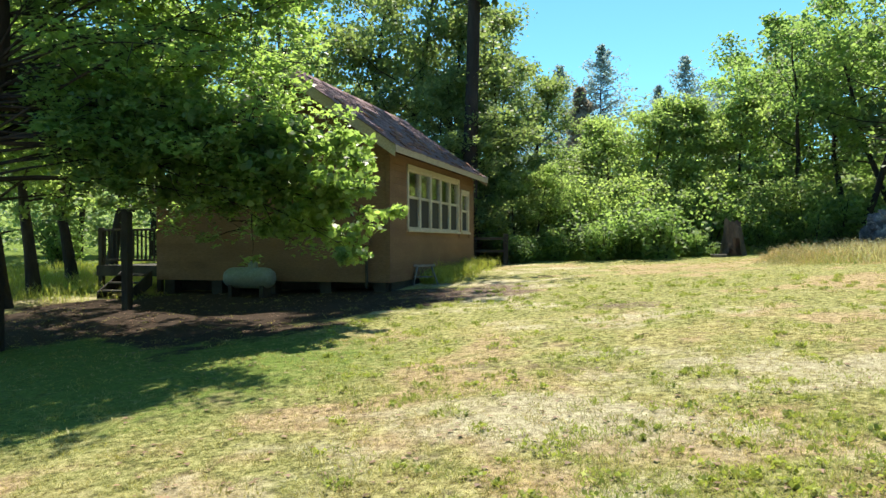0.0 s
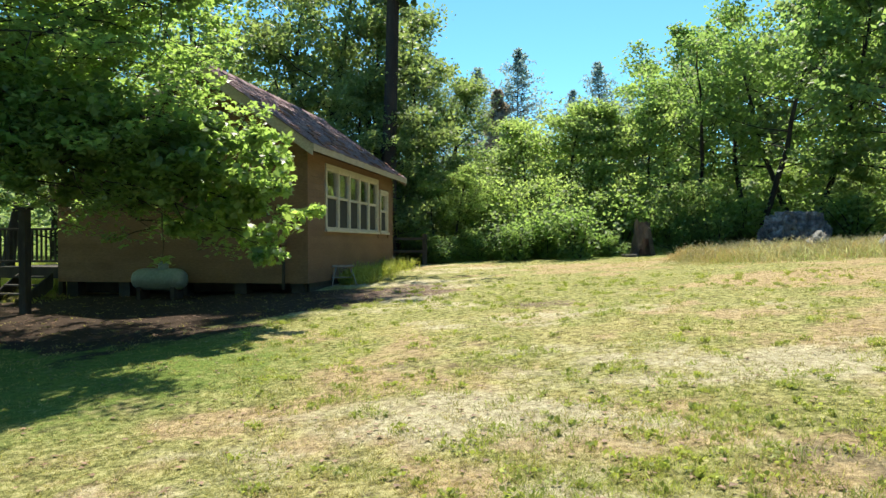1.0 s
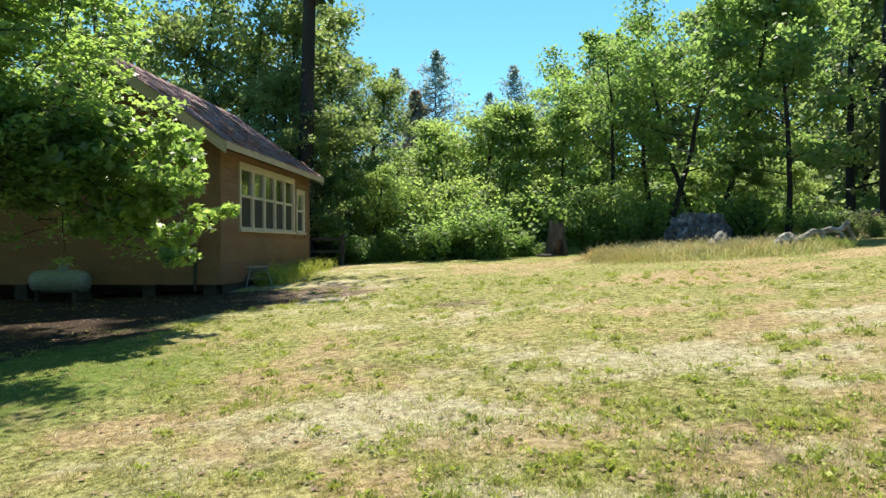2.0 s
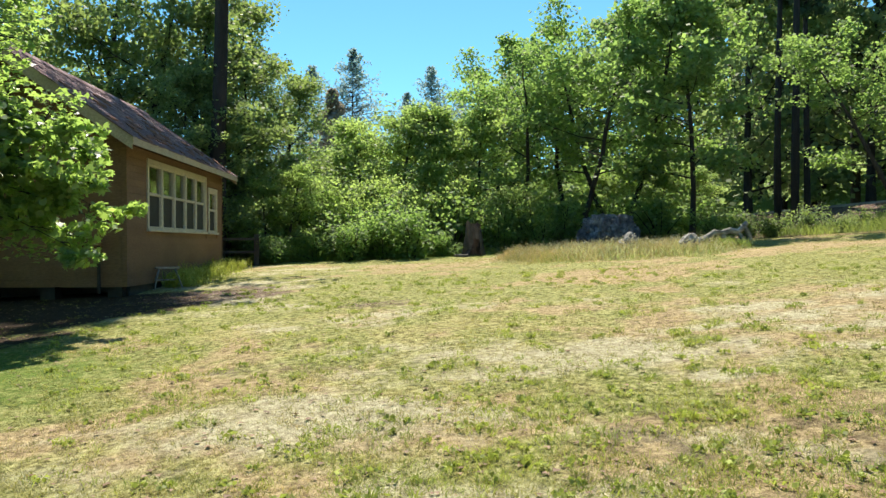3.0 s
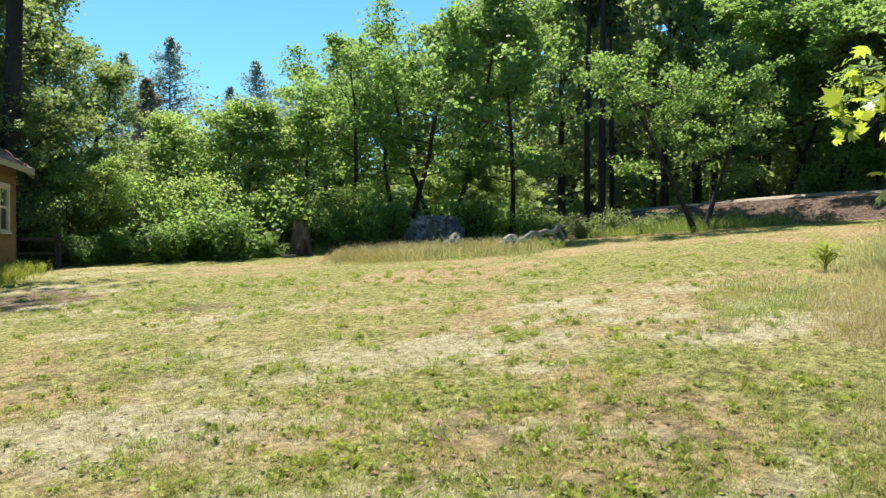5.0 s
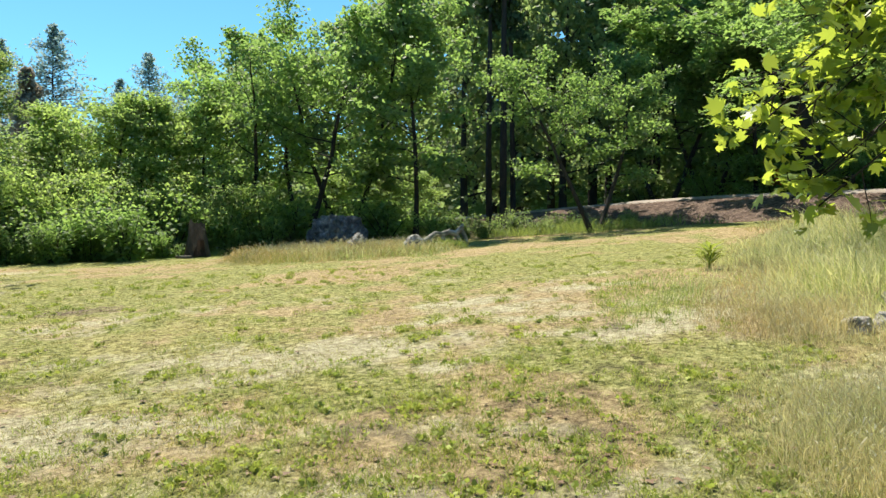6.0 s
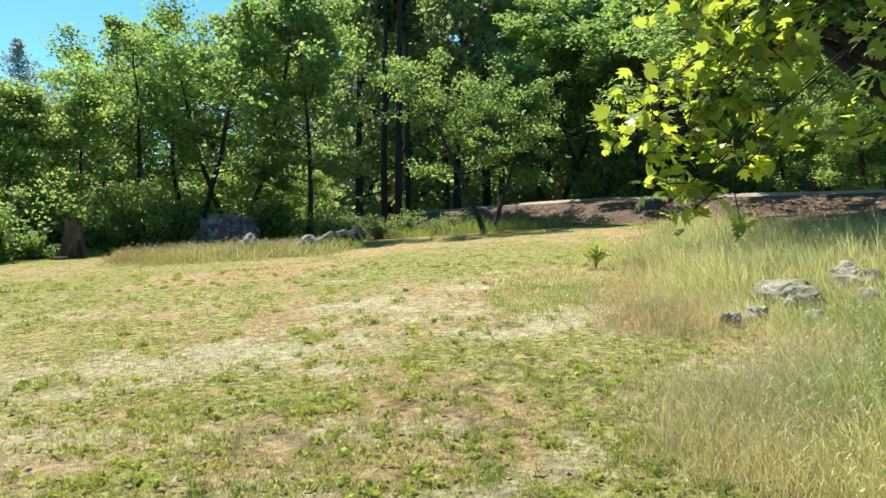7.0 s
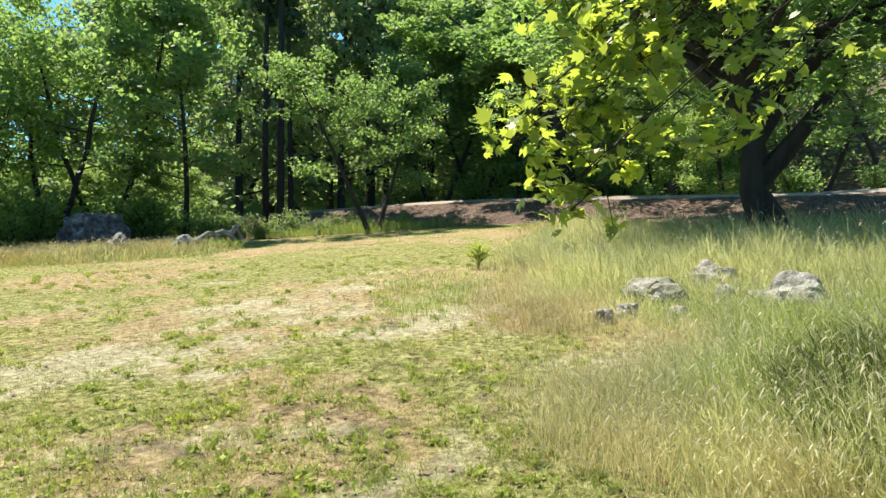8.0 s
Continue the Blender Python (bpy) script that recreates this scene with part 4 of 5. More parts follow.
FRONT_BASE = at(33.5, 13.8)
fb = FRONT_BASE
spreading("maple_tree", 11, [fb, fb + Vector((0.1, 0, 1.2)), fb + Vector((0.05, -0.1, 3.0)), fb + Vector((0.3, 0.1, 5.0)), fb + Vector((0.5, -0.1, 7.5)), fb + Vector((0.6, 0, 10.5))],
          [0.5, 0.36, 0.32, 0.27, 0.2, 0.1],
          [(0.44, world_at(5.6, 12.6, 2.03), 0.08), (0.44, world_at(5.6, 12.9, 2.6), 0.08), (0.5, world_at(6.2, 13.2, 3.28), 0.08), (0.44, world_at(6.4, 13, 1.97), 0.08), (0.44, world_at(6.3, 12.4, 2.49), 0.08),
           (0.48, world_at(6.6, 12.6, 3.12), 0.08), (0.5, world_at(7.9, 12.3, 3.52), 0.08), (0.46, world_at(7.8, 12.8, 2.71), 0.08), (0.44, world_at(8.3, 13.2, 2.08), 0.08), (0.48, world_at(9.5, 12.4, 3.01), 0.08), (0.44, world_at(9.6, 13.4, 2.37), 0.08),
           (0.44, world_at(12, 12.8, 2.75), 0.066), (0.44, world_at(17, 12.3, 2.92), 0.066), (0.5, world_at(12.5, 13.7, 4.23), 0.085), (0.5, world_at(13, 11.9, 5.39), 0.085), (0.55, world_at(12.8, 13.7, 6), 0.085),
           (0.5, world_at(17.5, 11.9, 4.49), 0.075), (0.62, world_at(12.8, 12.1, 7.18), 0.085),
           (0.72, world_at(13, 13.3, 8.67), 0.075), (0.75, world_at(16, 12.3, 8.96), 0.066),
           (0.62, world_at(26, 12.5, 6.71), 0.066), (0.7, world_at(36, 13.1, 7.02), 0.066), (0.6, world_at(16, 13.6, 5.4), 0.066),
           (0.46, world_at(15, 12.6, 2.8), 0.066), (0.5, world_at(12.4, 11.9, 3.37), 0.06), (0.46, world_at(14, 12.3, 2.81), 0.06), (0.5, world_at(14.8, 12.1, 3.82), 0.06),
           (0.5, world_at(20, 13.3, 4.68), 0.066), (0.6, world_at(20, 13.5, 6.5), 0.066), (0.65, world_at(25, 13.5, 7), 0.066), (0.5, world_at(18.5, 12.9, 3.36), 0.06),
           (0.7, world_at(12.4, 12.3, 7.84), 0.06), (0.6, world_at(38, 17, 6.5), 0.066),
           (0.52, world_at(10.8, 12.9, 4.25), 0.06), (0.55, world_at(10.6, 12.5, 4.92), 0.06), (0.58, world_at(10.8, 12.1, 5.83), 0.06), (0.62, world_at(10.6, 12.8, 6.7), 0.06), (0.7, world_at(11.0, 12.3, 7.84), 0.06),
           # from here, limbs mostly added out of sight to cast shade on yard and crown
           (0.48, world_at(24, 18.5, 4.7), 0.066), (0.5, world_at(26, 19.5, 5.3), 0.066), (0.48, world_at(28, 18.2, 4.5), 0.066), (0.5, world_at(30, 19.5, 5.1), 0.066), (0.46, world_at(27, 16.6, 4.5), 0.066),
           (0.46, world_at(31, 17.5, 4.5), 0.066), (0.5, world_at(33.5, 19, 5.4), 0.066), (0.5, world_at(23.5, 17, 5), 0.066), (0.52, world_at(29, 21, 5.8), 0.066), (0.46, world_at(33, 16, 4.4), 0.066),
           (0.5, world_at(25, 20, 4.4), 0.066), (0.5, world_at(27.5, 20.5, 4.7), 0.066), (0.5, world_at(23, 19.5, 4.5), 0.066), (0.5, world_at(29.5, 20, 4.5), 0.066),
           (0.46, world_at(17, 14.5, 3.8), 0.066), (0.46, world_at(19.5, 15, 3.7), 0.066), (0.46, world_at(15.5, 13.8, 3.4), 0.066), (0.44, world_at(14, 13.8, 2.57), 0.066), (0.44, world_at(16.5, 13.8, 2.57), 0.066), (0.44, world_at(18.5, 13, 2.7), 0.066), (0.44, world_at(12, 13.6, 2.46), 0.066),
           (0.46, world_at(9.4, 14.2, 3.5), 0.066), (0.46, world_at(10.8, 13.6, 3.3), 0.066), (0.46, world_at(8.8, 13.3, 3.2), 0.066), (0.5, world_at(12, 14.4, 3.9), 0.066), (0.5, world_at(22.5, 21, 4.7), 0.066), (0.5, world_at(24.5, 22, 4.9), 0.066), (0.5, world_at(26.5, 21.5, 4.4), 0.066), (0.52, world_at(28, 22.5, 4.9), 0.066), (0.52, world_at(20.8, 21.5, 5.4), 0.066),
           (0.7, world_at(18, 17, 7), 0.066), (0.72, world_at(22, 17, 7.4), 0.066), (0.66, world_at(26, 16.5, 6.8), 0.066), (0.8, world_at(20, 19, 9), 0.066),
           (0.62, world_at(30, 16.5, 6.4), 0.066), (0.85, world_at(24, 15, 9), 0.066),
           *((f, world_at(a, d, z), 0.066) for f, a, d, z in ((0.5, 9, 16.2, 5.0), (0.5, 12, 16.4, 5.3), (0.5, 15, 16.6, 5.0), (0.5, 18, 16.8, 5.4), (0.52, 21, 18.0, 5.6), (0.52, 24, 19.4, 5.4), (0.52, 27, 20.0, 5.6), (0.55, 30, 19.6, 5.8), (0.6, 13.5, 17.0, 6.3), (0.6, 17, 17.2, 6.4), (0.6, 25.5, 20.4, 6.6), (0.5, 28.5, 19.0, 5.0))), *((f + 0.14, world_at(a, d, z) + Vector((0.36, 1.45, 2.9)), 0.066) for f, a, d, z in ((0.5, 8.6, 11.4, 4.4), (0.48, 10.6, 10.8, 4.3), (0.48, 13.2, 10.2, 4.2), (0.48, 16, 10.0, 4.3), (0.48, 19, 9.9, 4.3), (0.5, 22.5, 10.2, 4.5), (0.52, 12, 11.2, 5.0))), *((0.5, Vector(p), 0.066) for p in ((-7.8, 18.3, 5.7), (-6.5, 17.4, 5.5), (-5.3, 16.8, 5.6), (-7.3, 16.8, 5.4), (-4.3, 16.6, 5.7), (-8.6, 17.6, 5.4), (-6.0, 18.0, 6.2), (-3.4, 16.2, 5.6), (-9.2, 18.8, 6.0))), (0.7, world_at(22, 19, 7.2), 0.066), (0.7, world_at(25, 18.5, 7.6), 0.066), (0.72, world_at(28, 18, 7), 0.066), (0.7, world_at(32, 18.5, 7.4), 0.066), (0.75, world_at(30, 20.5, 8.2), 0.066)],
          FRONT_LEAF, 84000, 0.11, "spreading green maple overhanging the house and lawn", lit_leaves=12500, slim=True, clump=0.38, sprays=16, twig=0.19, arch=0.06, flat=0.5, sway=0.06)

tree_a = broadleaf("maple_tree", 21, 10.5, 4.0, 0.13, MAPLE, leaves=12500, size=0.142, low=0.34, limbs=22, stems=2, label="leafy young maple with two stems", group="wood edge trees")
stand(tree_a, -29.6, 33.5, 0, 1.15)
tree_b = broadleaf("lime_tree", 22, 9.0, 3.4, 0.13, LIME, leaves=11500, size=0.146, low=0.05, limbs=24, clump=0.72, label="bright yellow-green young tree", group="wood edge trees")
stand(tree_b, -17.5, 34, 10, 0.85)
tree_c = broadleaf("dark_tree", 23, 12.0, 4.4, 0.22, DEEP, leaves=14500, size=0.146, low=0.08, limbs=26, clump=0.72, label="dense dark green tree", group="wood edge trees")
stand(tree_c, 0.5, 32.0, 0, 1.0)
tree_d = broadleaf("slender_tree", 24, 11.0, 3.0, 0.11, MAPLE, leaves=11000, size=0.16, low=0.25, limbs=22, label="slender tree with a thin straight trunk", group="wood edge trees", sway=0.03)
stand(tree_d, -38.7, 31.0, 0, 1.15)

tree_g = broadleaf("leaning_tree", 28, 10.0, 3.4, 0.21, LIME, leaves=9000, size=0.16, low=0.34, limbs=20, lean=(-0.16, 0.05), label="leaning tree with a dark trunk beyond the deck", group="trees beyond the deck", sway=0.05)
stand(tree_g, 29.6, 23.2, 0, 0.9)
# plainer ones for the second and third rows
deep_row = broadleaf("wood_tree", 25, 11.0, 4.2, 0.18, WOODS, leaves=6500, size=0.22, low=0.1, limbs=16, label="leafy tree deeper in the wood", group="deeper trees", sprays=6, clump=0.8)
stand(deep_row, -30.4, 49, 15, 1.2)
for az, d, turn, sc, tall, src in (
        (6.0, 34, 120, 1.25, 1.1, tree_c), (-2.9, 29.6, 220, 0.74, 1.0, tree_c), (-6.2, 34.5, 40, 0.8, 1.0, tree_c), (-0.2, 28.4, 150, 0.68, 1.0, tree_c), (-4.4, 33.4, 310, 0.86, 1.0, tree_c), (11.5, 36, 300, 1.3, 1.1, tree_c), (-1.7, 34, 80, 1.05, 1.1, tree_c), (3.2, 33, 10, 1.2, 1.1, tree_c),
        (-7.2, 29.6, 30, 0.55, 0.9, tree_b), (-5.4, 28.9, 130, 0.46, 0.9, tree_b), (-9.3, 33.5, 210, 0.72, 0.8, tree_b),
        (-11.4, 35, 60, 0.80, 0.86, tree_b), (-13.2, 34, 150, 0.86, 0.95, tree_b), (-15.6, 33.5, 20, 0.9, 0.96, tree_b), (-20.0, 34, 250, 0.88, 0.95, tree_b), (-22.4, 35, 310, 0.9, 0.95, tree_b),
        (-25.6, 35, 180, 1.05, 1.0, tree_a), (-33.4, 34.0, 200, 1.12, 1.08, tree_a), (-36.0, 32, 30, 0.42, 0.9, tree_b),
        (-53.0, 29.5, 70, 0.85, 0.98, tree_a), (-58.0, 44, 20, 1.2, 1.1, tree_a), (-61.5, 44, 170, 1.2, 1.1, tree_a),
        (-64.5, 40, 280, 1.2, 1.1, tree_d), (-70, 41, 15, 0.9, 1.0, tree_b), (-75, 40, 200, 0.75, 1.1, tree_b), (-80, 42, 100, 1.0, 1.0, tree_a),
        (-72.5, 38.5, 40, 0.6, 1.0, tree_b), (-77.5, 38, 10, 0.62, 1.0, tree_b), (-86, 43, 330, 1.2, 1.1, tree_a), (-91, 40, 50, 1.1, 1.0, tree_a),
        (27.2, 26, 60, 0.9, 1.1, tree_g), (31.4, 20.6, 10, 0.8, 1.1, tree_g), (25.0, 29, 200, 1.0, 1.0, tree_g), (16, 40, 80, 1.2, 1.0, tree_a), (27, 36, 230, 1.1, 1.0, tree_a), (37, 34, 110, 1.2, 1.0, tree_a),
        (-27.4, 48, 95, 1.25, 1.05, deep_row), (-33.4, 49, 175, 1.35, 1.1, deep_row), (-22.0, 47, 255, 0.9, 0.85, deep_row), (-24.6, 47, 10, 1.05, 1.0, deep_row), (-36.8, 49, 60, 1.35, 1.1, deep_row),
        (-31.4, 38.6, 40, 0.55, 0.9, tree_b), (-34.6, 39, 170, 0.6, 0.9, tree_b), (-28.2, 38.8, 290, 0.55, 0.9, tree_b), (-37.6, 38.0, 90, 0.55, 0.9, tree_b), (-39.8, 37.4, 220, 0.5, 0.85, tree_b), (-42.6, 45, 300, 1.4, 1.2, deep_row),
        (-47.0, 47, 20, 1.4, 1.2, deep_row), (-50.4, 45, 140, 1.4, 1.15, deep_row), (-54.0, 48, 250, 1.5, 1.2, deep_row), (-57.0, 54, 320, 1.6, 1.2, deep_row), (-62.0, 55, 50, 1.6, 1.2, deep_row), (-67, 52, 100, 1.5, 1.1, deep_row), (-74, 54, 240, 1.5, 1.1, deep_row), (-79, 50, 10, 1.4, 1.1, deep_row), (-84, 54, 80, 1.5, 1.1, deep_row),
        (22, 42, 160, 1.1, 1.0, deep_row), (32, 40, 20, 1.2, 1.0, deep_row)):
    again(src, az, d, turn, sc, tall)

# unseen trees added behind and beside the camera to block sky light
unseen_tree = broadleaf("maple_tree", 27, 11.0, 4.2, 0.2, DEEP, leaves=3600, size=0.42, low=0.1, limbs=14, label="unseen maple added behind the camera to cut the sky light", group="back trees", sprays=4, clump=0.9)
stand(unseen_tree, 180, 21, 0, 1.2)
for az, d, turn, sc in ((150, 20, 60, 1.2), (122, 18, 130, 1.25), (100, 15, 200, 1.2), (78, 16.5, 20, 1.1), (208, 22, 90, 1.15), (232, 23, 160, 1.2), (60, 19, 280, 1.1), (165, 25, 310, 1.4), (194, 26, 240, 1.4)):
    again(unseen_tree, az, d, turn, sc)

rb = at(-83.5, 18.0)
left_of = Vector((-0.13, 0.99, 0))
spreading("maple_tree", 31, [rb, rb + left_of * 0.28 + Vector((0, 0, 0.6)), rb + left_of * 0.52 + Vector((0, 0, 1.2)), rb + left_of * 0.5 + Vector((0, 0, 1.9)),
                             rb + left_of * 0.55 + Vector((0, 0, 3.3)), rb + left_of * 1.0 + Vector((0, 0, 5.0)), rb + left_of * 1.3 + Vector((0, 0, 8.0))],
          [0.52, 0.36, 0.3, 0.28, 0.2, 0.15, 0.09],
          [(0.34, rb + left_of * -3.2 + Vector((0.2, 0, 5.2)), 0.26), (0.52, rb + left_of * -2.6 + Vector((0.5, 0, 7.4)), 0.15), (0.6, rb + left_of * 3.5 + Vector((-1, 0, 6.8)), 0.18),
           (0.7, rb + left_of * 4.5 + Vector((1, 0, 6.4)), 0.14), (0.65, rb + left_of * -4.5 + Vector((-1, 0, 7.0)), 0.15), (0.8, rb + left_of * -3 + Vector((-2, 0, 8.0)), 0.13),
           (0.8, rb + left_of * 2.0 + Vector((-3, 0, 7.6)), 0.13), (0.9, rb + left_of * 1.5 + Vector((2, 0, 9.0)), 0.1), (0.6, rb + left_of * 1.0 + Vector((-3.5, 0, 6.6)), 0.13),
           (0.7, rb + left_of * -1.5 + Vector((-4, 0, 7.0)), 0.13), (0.95, rb + left_of * -1 + Vector((0, 0, 9.5)), 0.1), (0.7, rb + left_of * 5.5 + Vector((-2, 0, 7.6)), 0.12),
           (0.75, rb + left_of * -6.0 + Vector((0, 0, 7.0)), 0.12), (0.6, rb + left_of * -3.5 + Vector((3, 0, 6.6)), 0.13), (0.7, rb + left_of * 2.5 + Vector((4, 0, 7.0)), 0.13), (0.75, rb + left_of * 6.5 + Vector((2, 0, 7.0)), 0.12), (0.8, rb + left_of * 5.0 + Vector((3.5, 0, 8.0)), 0.12),
           # limbs mostly above view, added to throw shade on the bank and far grass
           (0.85, rb + left_of * 7.5 + Vector((0, 0, 8.0)), 0.12), (0.85, rb + left_of * 8.5 + Vector((3.0, 0, 8.5)), 0.12), (0.85, rb + left_of * 5.0 + Vector((8.0, 0, 9.0)), 0.12), (0.85, rb + left_of * 3.0 + Vector((8.0, 0, 9.0)), 0.12), (0.8, rb + left_of * 1.0 + Vector((7.5, 0, 8.5)), 0.12), (0.9, rb + left_of * 7.0 + Vector((8.5, 0, 10.0)), 0.12), (0.9, rb + left_of * 4.5 + Vector((10.0, 0, 9.6)), 0.12), (0.85, rb + left_of * 2.0 + Vector((10.0, 0, 9.4)), 0.12), (0.9, rb + left_of * 9.0 + Vector((6.0, 0, 9.0)), 0.12), (0.85, rb + left_of * 8.0 + Vector((-2.0, 0, 8.2)), 0.12), (0.85, rb + left_of * 6.5 + Vector((6.0, 0, 8.5)), 0.12), (0.85, rb + left_of * 4.0 + Vector((0, 0, 9.0)), 0.12), (0.8, rb + left_of * 7.0 + Vector((4.0, 0, 6.2)), 0.12),
           *((0.85, rb + left_of * a + Vector((x, 0, z)), 0.12) for a, x, z in ((3.0, 10.5, 8.4), (4.8, 11.0, 8.8), (6.6, 10.6, 8.4), (8.2, 10.2, 8.8), (1.4, 10.4, 8.2), (-0.6, 10.8, 8.4), (9.6, 9.4, 9.2), (5.6, 9.4, 8.0), (3.8, 9.0, 7.8), (7.4, 9.0, 8.2))),
           *((0.82, rb + left_of * (a + 0.7 * math.sin(3.1 * a + x)) + Vector((x, 0, 8.2 + 0.7 * math.sin(1.9 * a + 2.3 * x))), 0.1) for a in (0, 2, 4, 6, 8, 10) for x in (9.0, 11.4))],
          MAPLE, 52000, 0.185, "old spreading maple with a thick forked trunk", clump=0.6, sprays=14)
ob_ = at(-68.4, 39.5)
left_of = Vector((-0.37, 0.93, 0))
oak = spreading("oak_tree", 32, [ob_, ob_ + left_of * 1.4 * 0.1 + Vector((0.00, 0, 1.68)), ob_ + left_of * 1.4 * 0.35 + Vector((0.00, 0, 3.92)), ob_ + left_of * 1.4 * 1.2 + Vector((0.00, 0, 6.44)), ob_ + left_of * 1.4 * 2.3 + Vector((0.00, 0, 8.96)), ob_ + left_of * 1.4 * 3.0 + Vector((0.00, 0, 12.60))],
          [0.66, 0.5, 0.46, 0.37, 0.3, 0.14],
          # first twelve limbs added over the road to shade the bank, some above view
          [(0.65, Vector((29.5, 9.5, 11.8)), 0.13), (0.7, Vector((30.0, 7.5, 12.4)), 0.13), (0.7, Vector((28.8, 6.0, 12.2)), 0.13), (0.75, Vector((30.5, 4.5, 13.2)), 0.13), (0.7, Vector((28.2, 3.6, 12.4)), 0.12), (0.75, Vector((29.2, 1.6, 13.0)), 0.12),
           (0.62, Vector((29.5, 12.5, 11.2)), 0.13), (0.65, Vector((30.5, 16.0, 11.8)), 0.13), (0.7, Vector((29.0, 18.0, 12.6)), 0.13), (0.7, Vector((31.5, 19.5, 12.2)), 0.13), (0.75, Vector((30.5, 21.5, 13.5)), 0.12), (0.6, Vector((28.0, 15.0, 10.8)), 0.12),
           (0.3, ob_ + left_of * 1.4 * 2.4 + Vector((0.00, 0, 1.40)), 0.13), (0.5, ob_ + left_of * 1.4 * -2.5 + Vector((0.00, 0, 7.70)), 0.18), (0.6, ob_ + left_of * 1.4 * 5.0 + Vector((-1.40, 0, 7.28)), 0.16),
           (0.7, ob_ + left_of * 1.4 * 5.5 + Vector((0.00, 0, 11.48)), 0.14), (0.8, ob_ + left_of * 1.4 * 0.5 + Vector((-1.40, 0, 12.60)), 0.12), (0.9, ob_ + left_of * 1.4 * 4.0 + Vector((0.00, 0, 15.40)), 0.1),
           (0.6, ob_ + left_of * 1.4 * 2.0 + Vector((-4.20, 0, 8.40)), 0.12), (0.6, ob_ + left_of * 1.4 * -1.0 + Vector((-4.20, 0, 9.80)), 0.12), (0.7, ob_ + left_of * 1.4 * 3.0 + Vector((4.20, 0, 10.50)), 0.12),
           (0.95, ob_ + left_of * 1.4 * 2.0 + Vector((0.00, 0, 16.80)), 0.1), (0.55, ob_ + left_of * 1.4 * 4.2 + Vector((-0.70, 0, 5.04)), 0.12)],
          MAPLE, 46000, 0.22, "dark leaning oak beyond the road bank", clump=0.8, sprays=12)

dry_rng = np.random.default_rng(33)
dry_at = world_at(-65.8, 38.2, 5.15) - ob_
link("dead_spray", soup("dead_spray", leaves_at(dry_rng, clumped(dry_rng, np.array([tuple(dry_at), tuple(dry_at + Vector((0.1, 0, -0.35)))]), np.array([0.32, 0.22]), 60, 0.9), 0.17, THREE, 0.3), len(THREE), DRY_LEAF), oak, "withered orange leaves")


def old_stump(az, d, r, h, label):
    rng = np.random.default_rng(int(d * 10))
    pts = [at(az, d, z) for z in (-0.1, h * 0.3, h * 0.7, h)]
    ob = new("tree_stump", mesh_of("tree_stump", *tube(pts, [r * 1.3, r, r * 0.95, r * 0.9], 11), BARK, True))
    tagged(ob, label, "stump")


old_stump(-76.2, 37.4, 0.42, 1.15, "dark mossy stump across the road")
old_stump(-70.7, 38.4, 0.09, 1.3, "thin dark post across the road")

pine = conifer("pine_tree", 41, 30, 4.5, 0.33, NEEDLE, sprays=130, bare=0.42, label="tall pine with a dark bare trunk", group="tall pines", size=0.45, per=34)
stand(pine, -45.7, 39, 130, 0.62, 1.6)
house_pine = conifer("pine_tree", 44, 29, 5.5, 0.34, NEEDLE, sprays=80, bare=0.37, label="tall dark pine close behind the house", group="tall pines", size=0.36, per=48)
stand(house_pine, -2.0, 28.2)
for az, d, turn, sc in ((-44.6, 40, 40, 0.56), (-46.5, 40.5, 300, 0.5), (-52.7, 46, 200, 0.95), (-57.5, 50, 20, 0.9), (-63, 52, 90, 1.0), (-49.5, 52, 250, 0.9)):
    again(pine, az, d, turn, sc, 1.6 if sc < 0.6 else 1.35)

far = conifer("far_conifer", 42, 24, 14.0, 0.26, HAZED_NEEDLE, sprays=200, bare=0.12, taper=0.85, label="distant conifer against the sky, blue-green with painted haze", group="distant conifers", size=0.4, per=24)
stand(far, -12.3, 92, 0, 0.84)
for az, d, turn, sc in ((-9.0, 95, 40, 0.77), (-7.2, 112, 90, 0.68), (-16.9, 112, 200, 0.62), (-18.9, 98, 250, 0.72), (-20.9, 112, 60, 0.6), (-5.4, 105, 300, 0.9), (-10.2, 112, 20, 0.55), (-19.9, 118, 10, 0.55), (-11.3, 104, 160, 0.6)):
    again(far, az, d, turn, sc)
hill = conifer("hill_conifer", 45, 22, 6.0, 0.26, HILL_NEEDLE, sprays=150, bare=0.1, label="olive conifer on the hillside behind the pines", group="hillside conifers", size=0.6, per=12)
stand(hill, -45.0, 60, 30, 1.0)
for az, d, turn, sc in ((-39, 66, 10, 0.95), (-41.5, 72, 80, 1.1), (-43.5, 64, 150, 0.9), (-47.5, 62, 220, 1.0), (-49.2, 70, 290, 1.15), (-51, 60, 40, 0.95), (-54, 66, 100, 1.1),
                        (-56.5, 60, 170, 1.0), (-60, 66, 240, 1.1), (-36.5, 74, 310, 1.0), (-65, 62, 20, 1.0)):
    again(hill, az, d, turn, sc)
dead = conifer("dead_conifer", 43, 15, 5.0, 0.25, DEAD_NEEDLE, sprays=120, bare=0.1, label="brown dying conifer in the distance", group="distant conifers", size=0.6, per=22)
stand(dead, -10.8, 88)


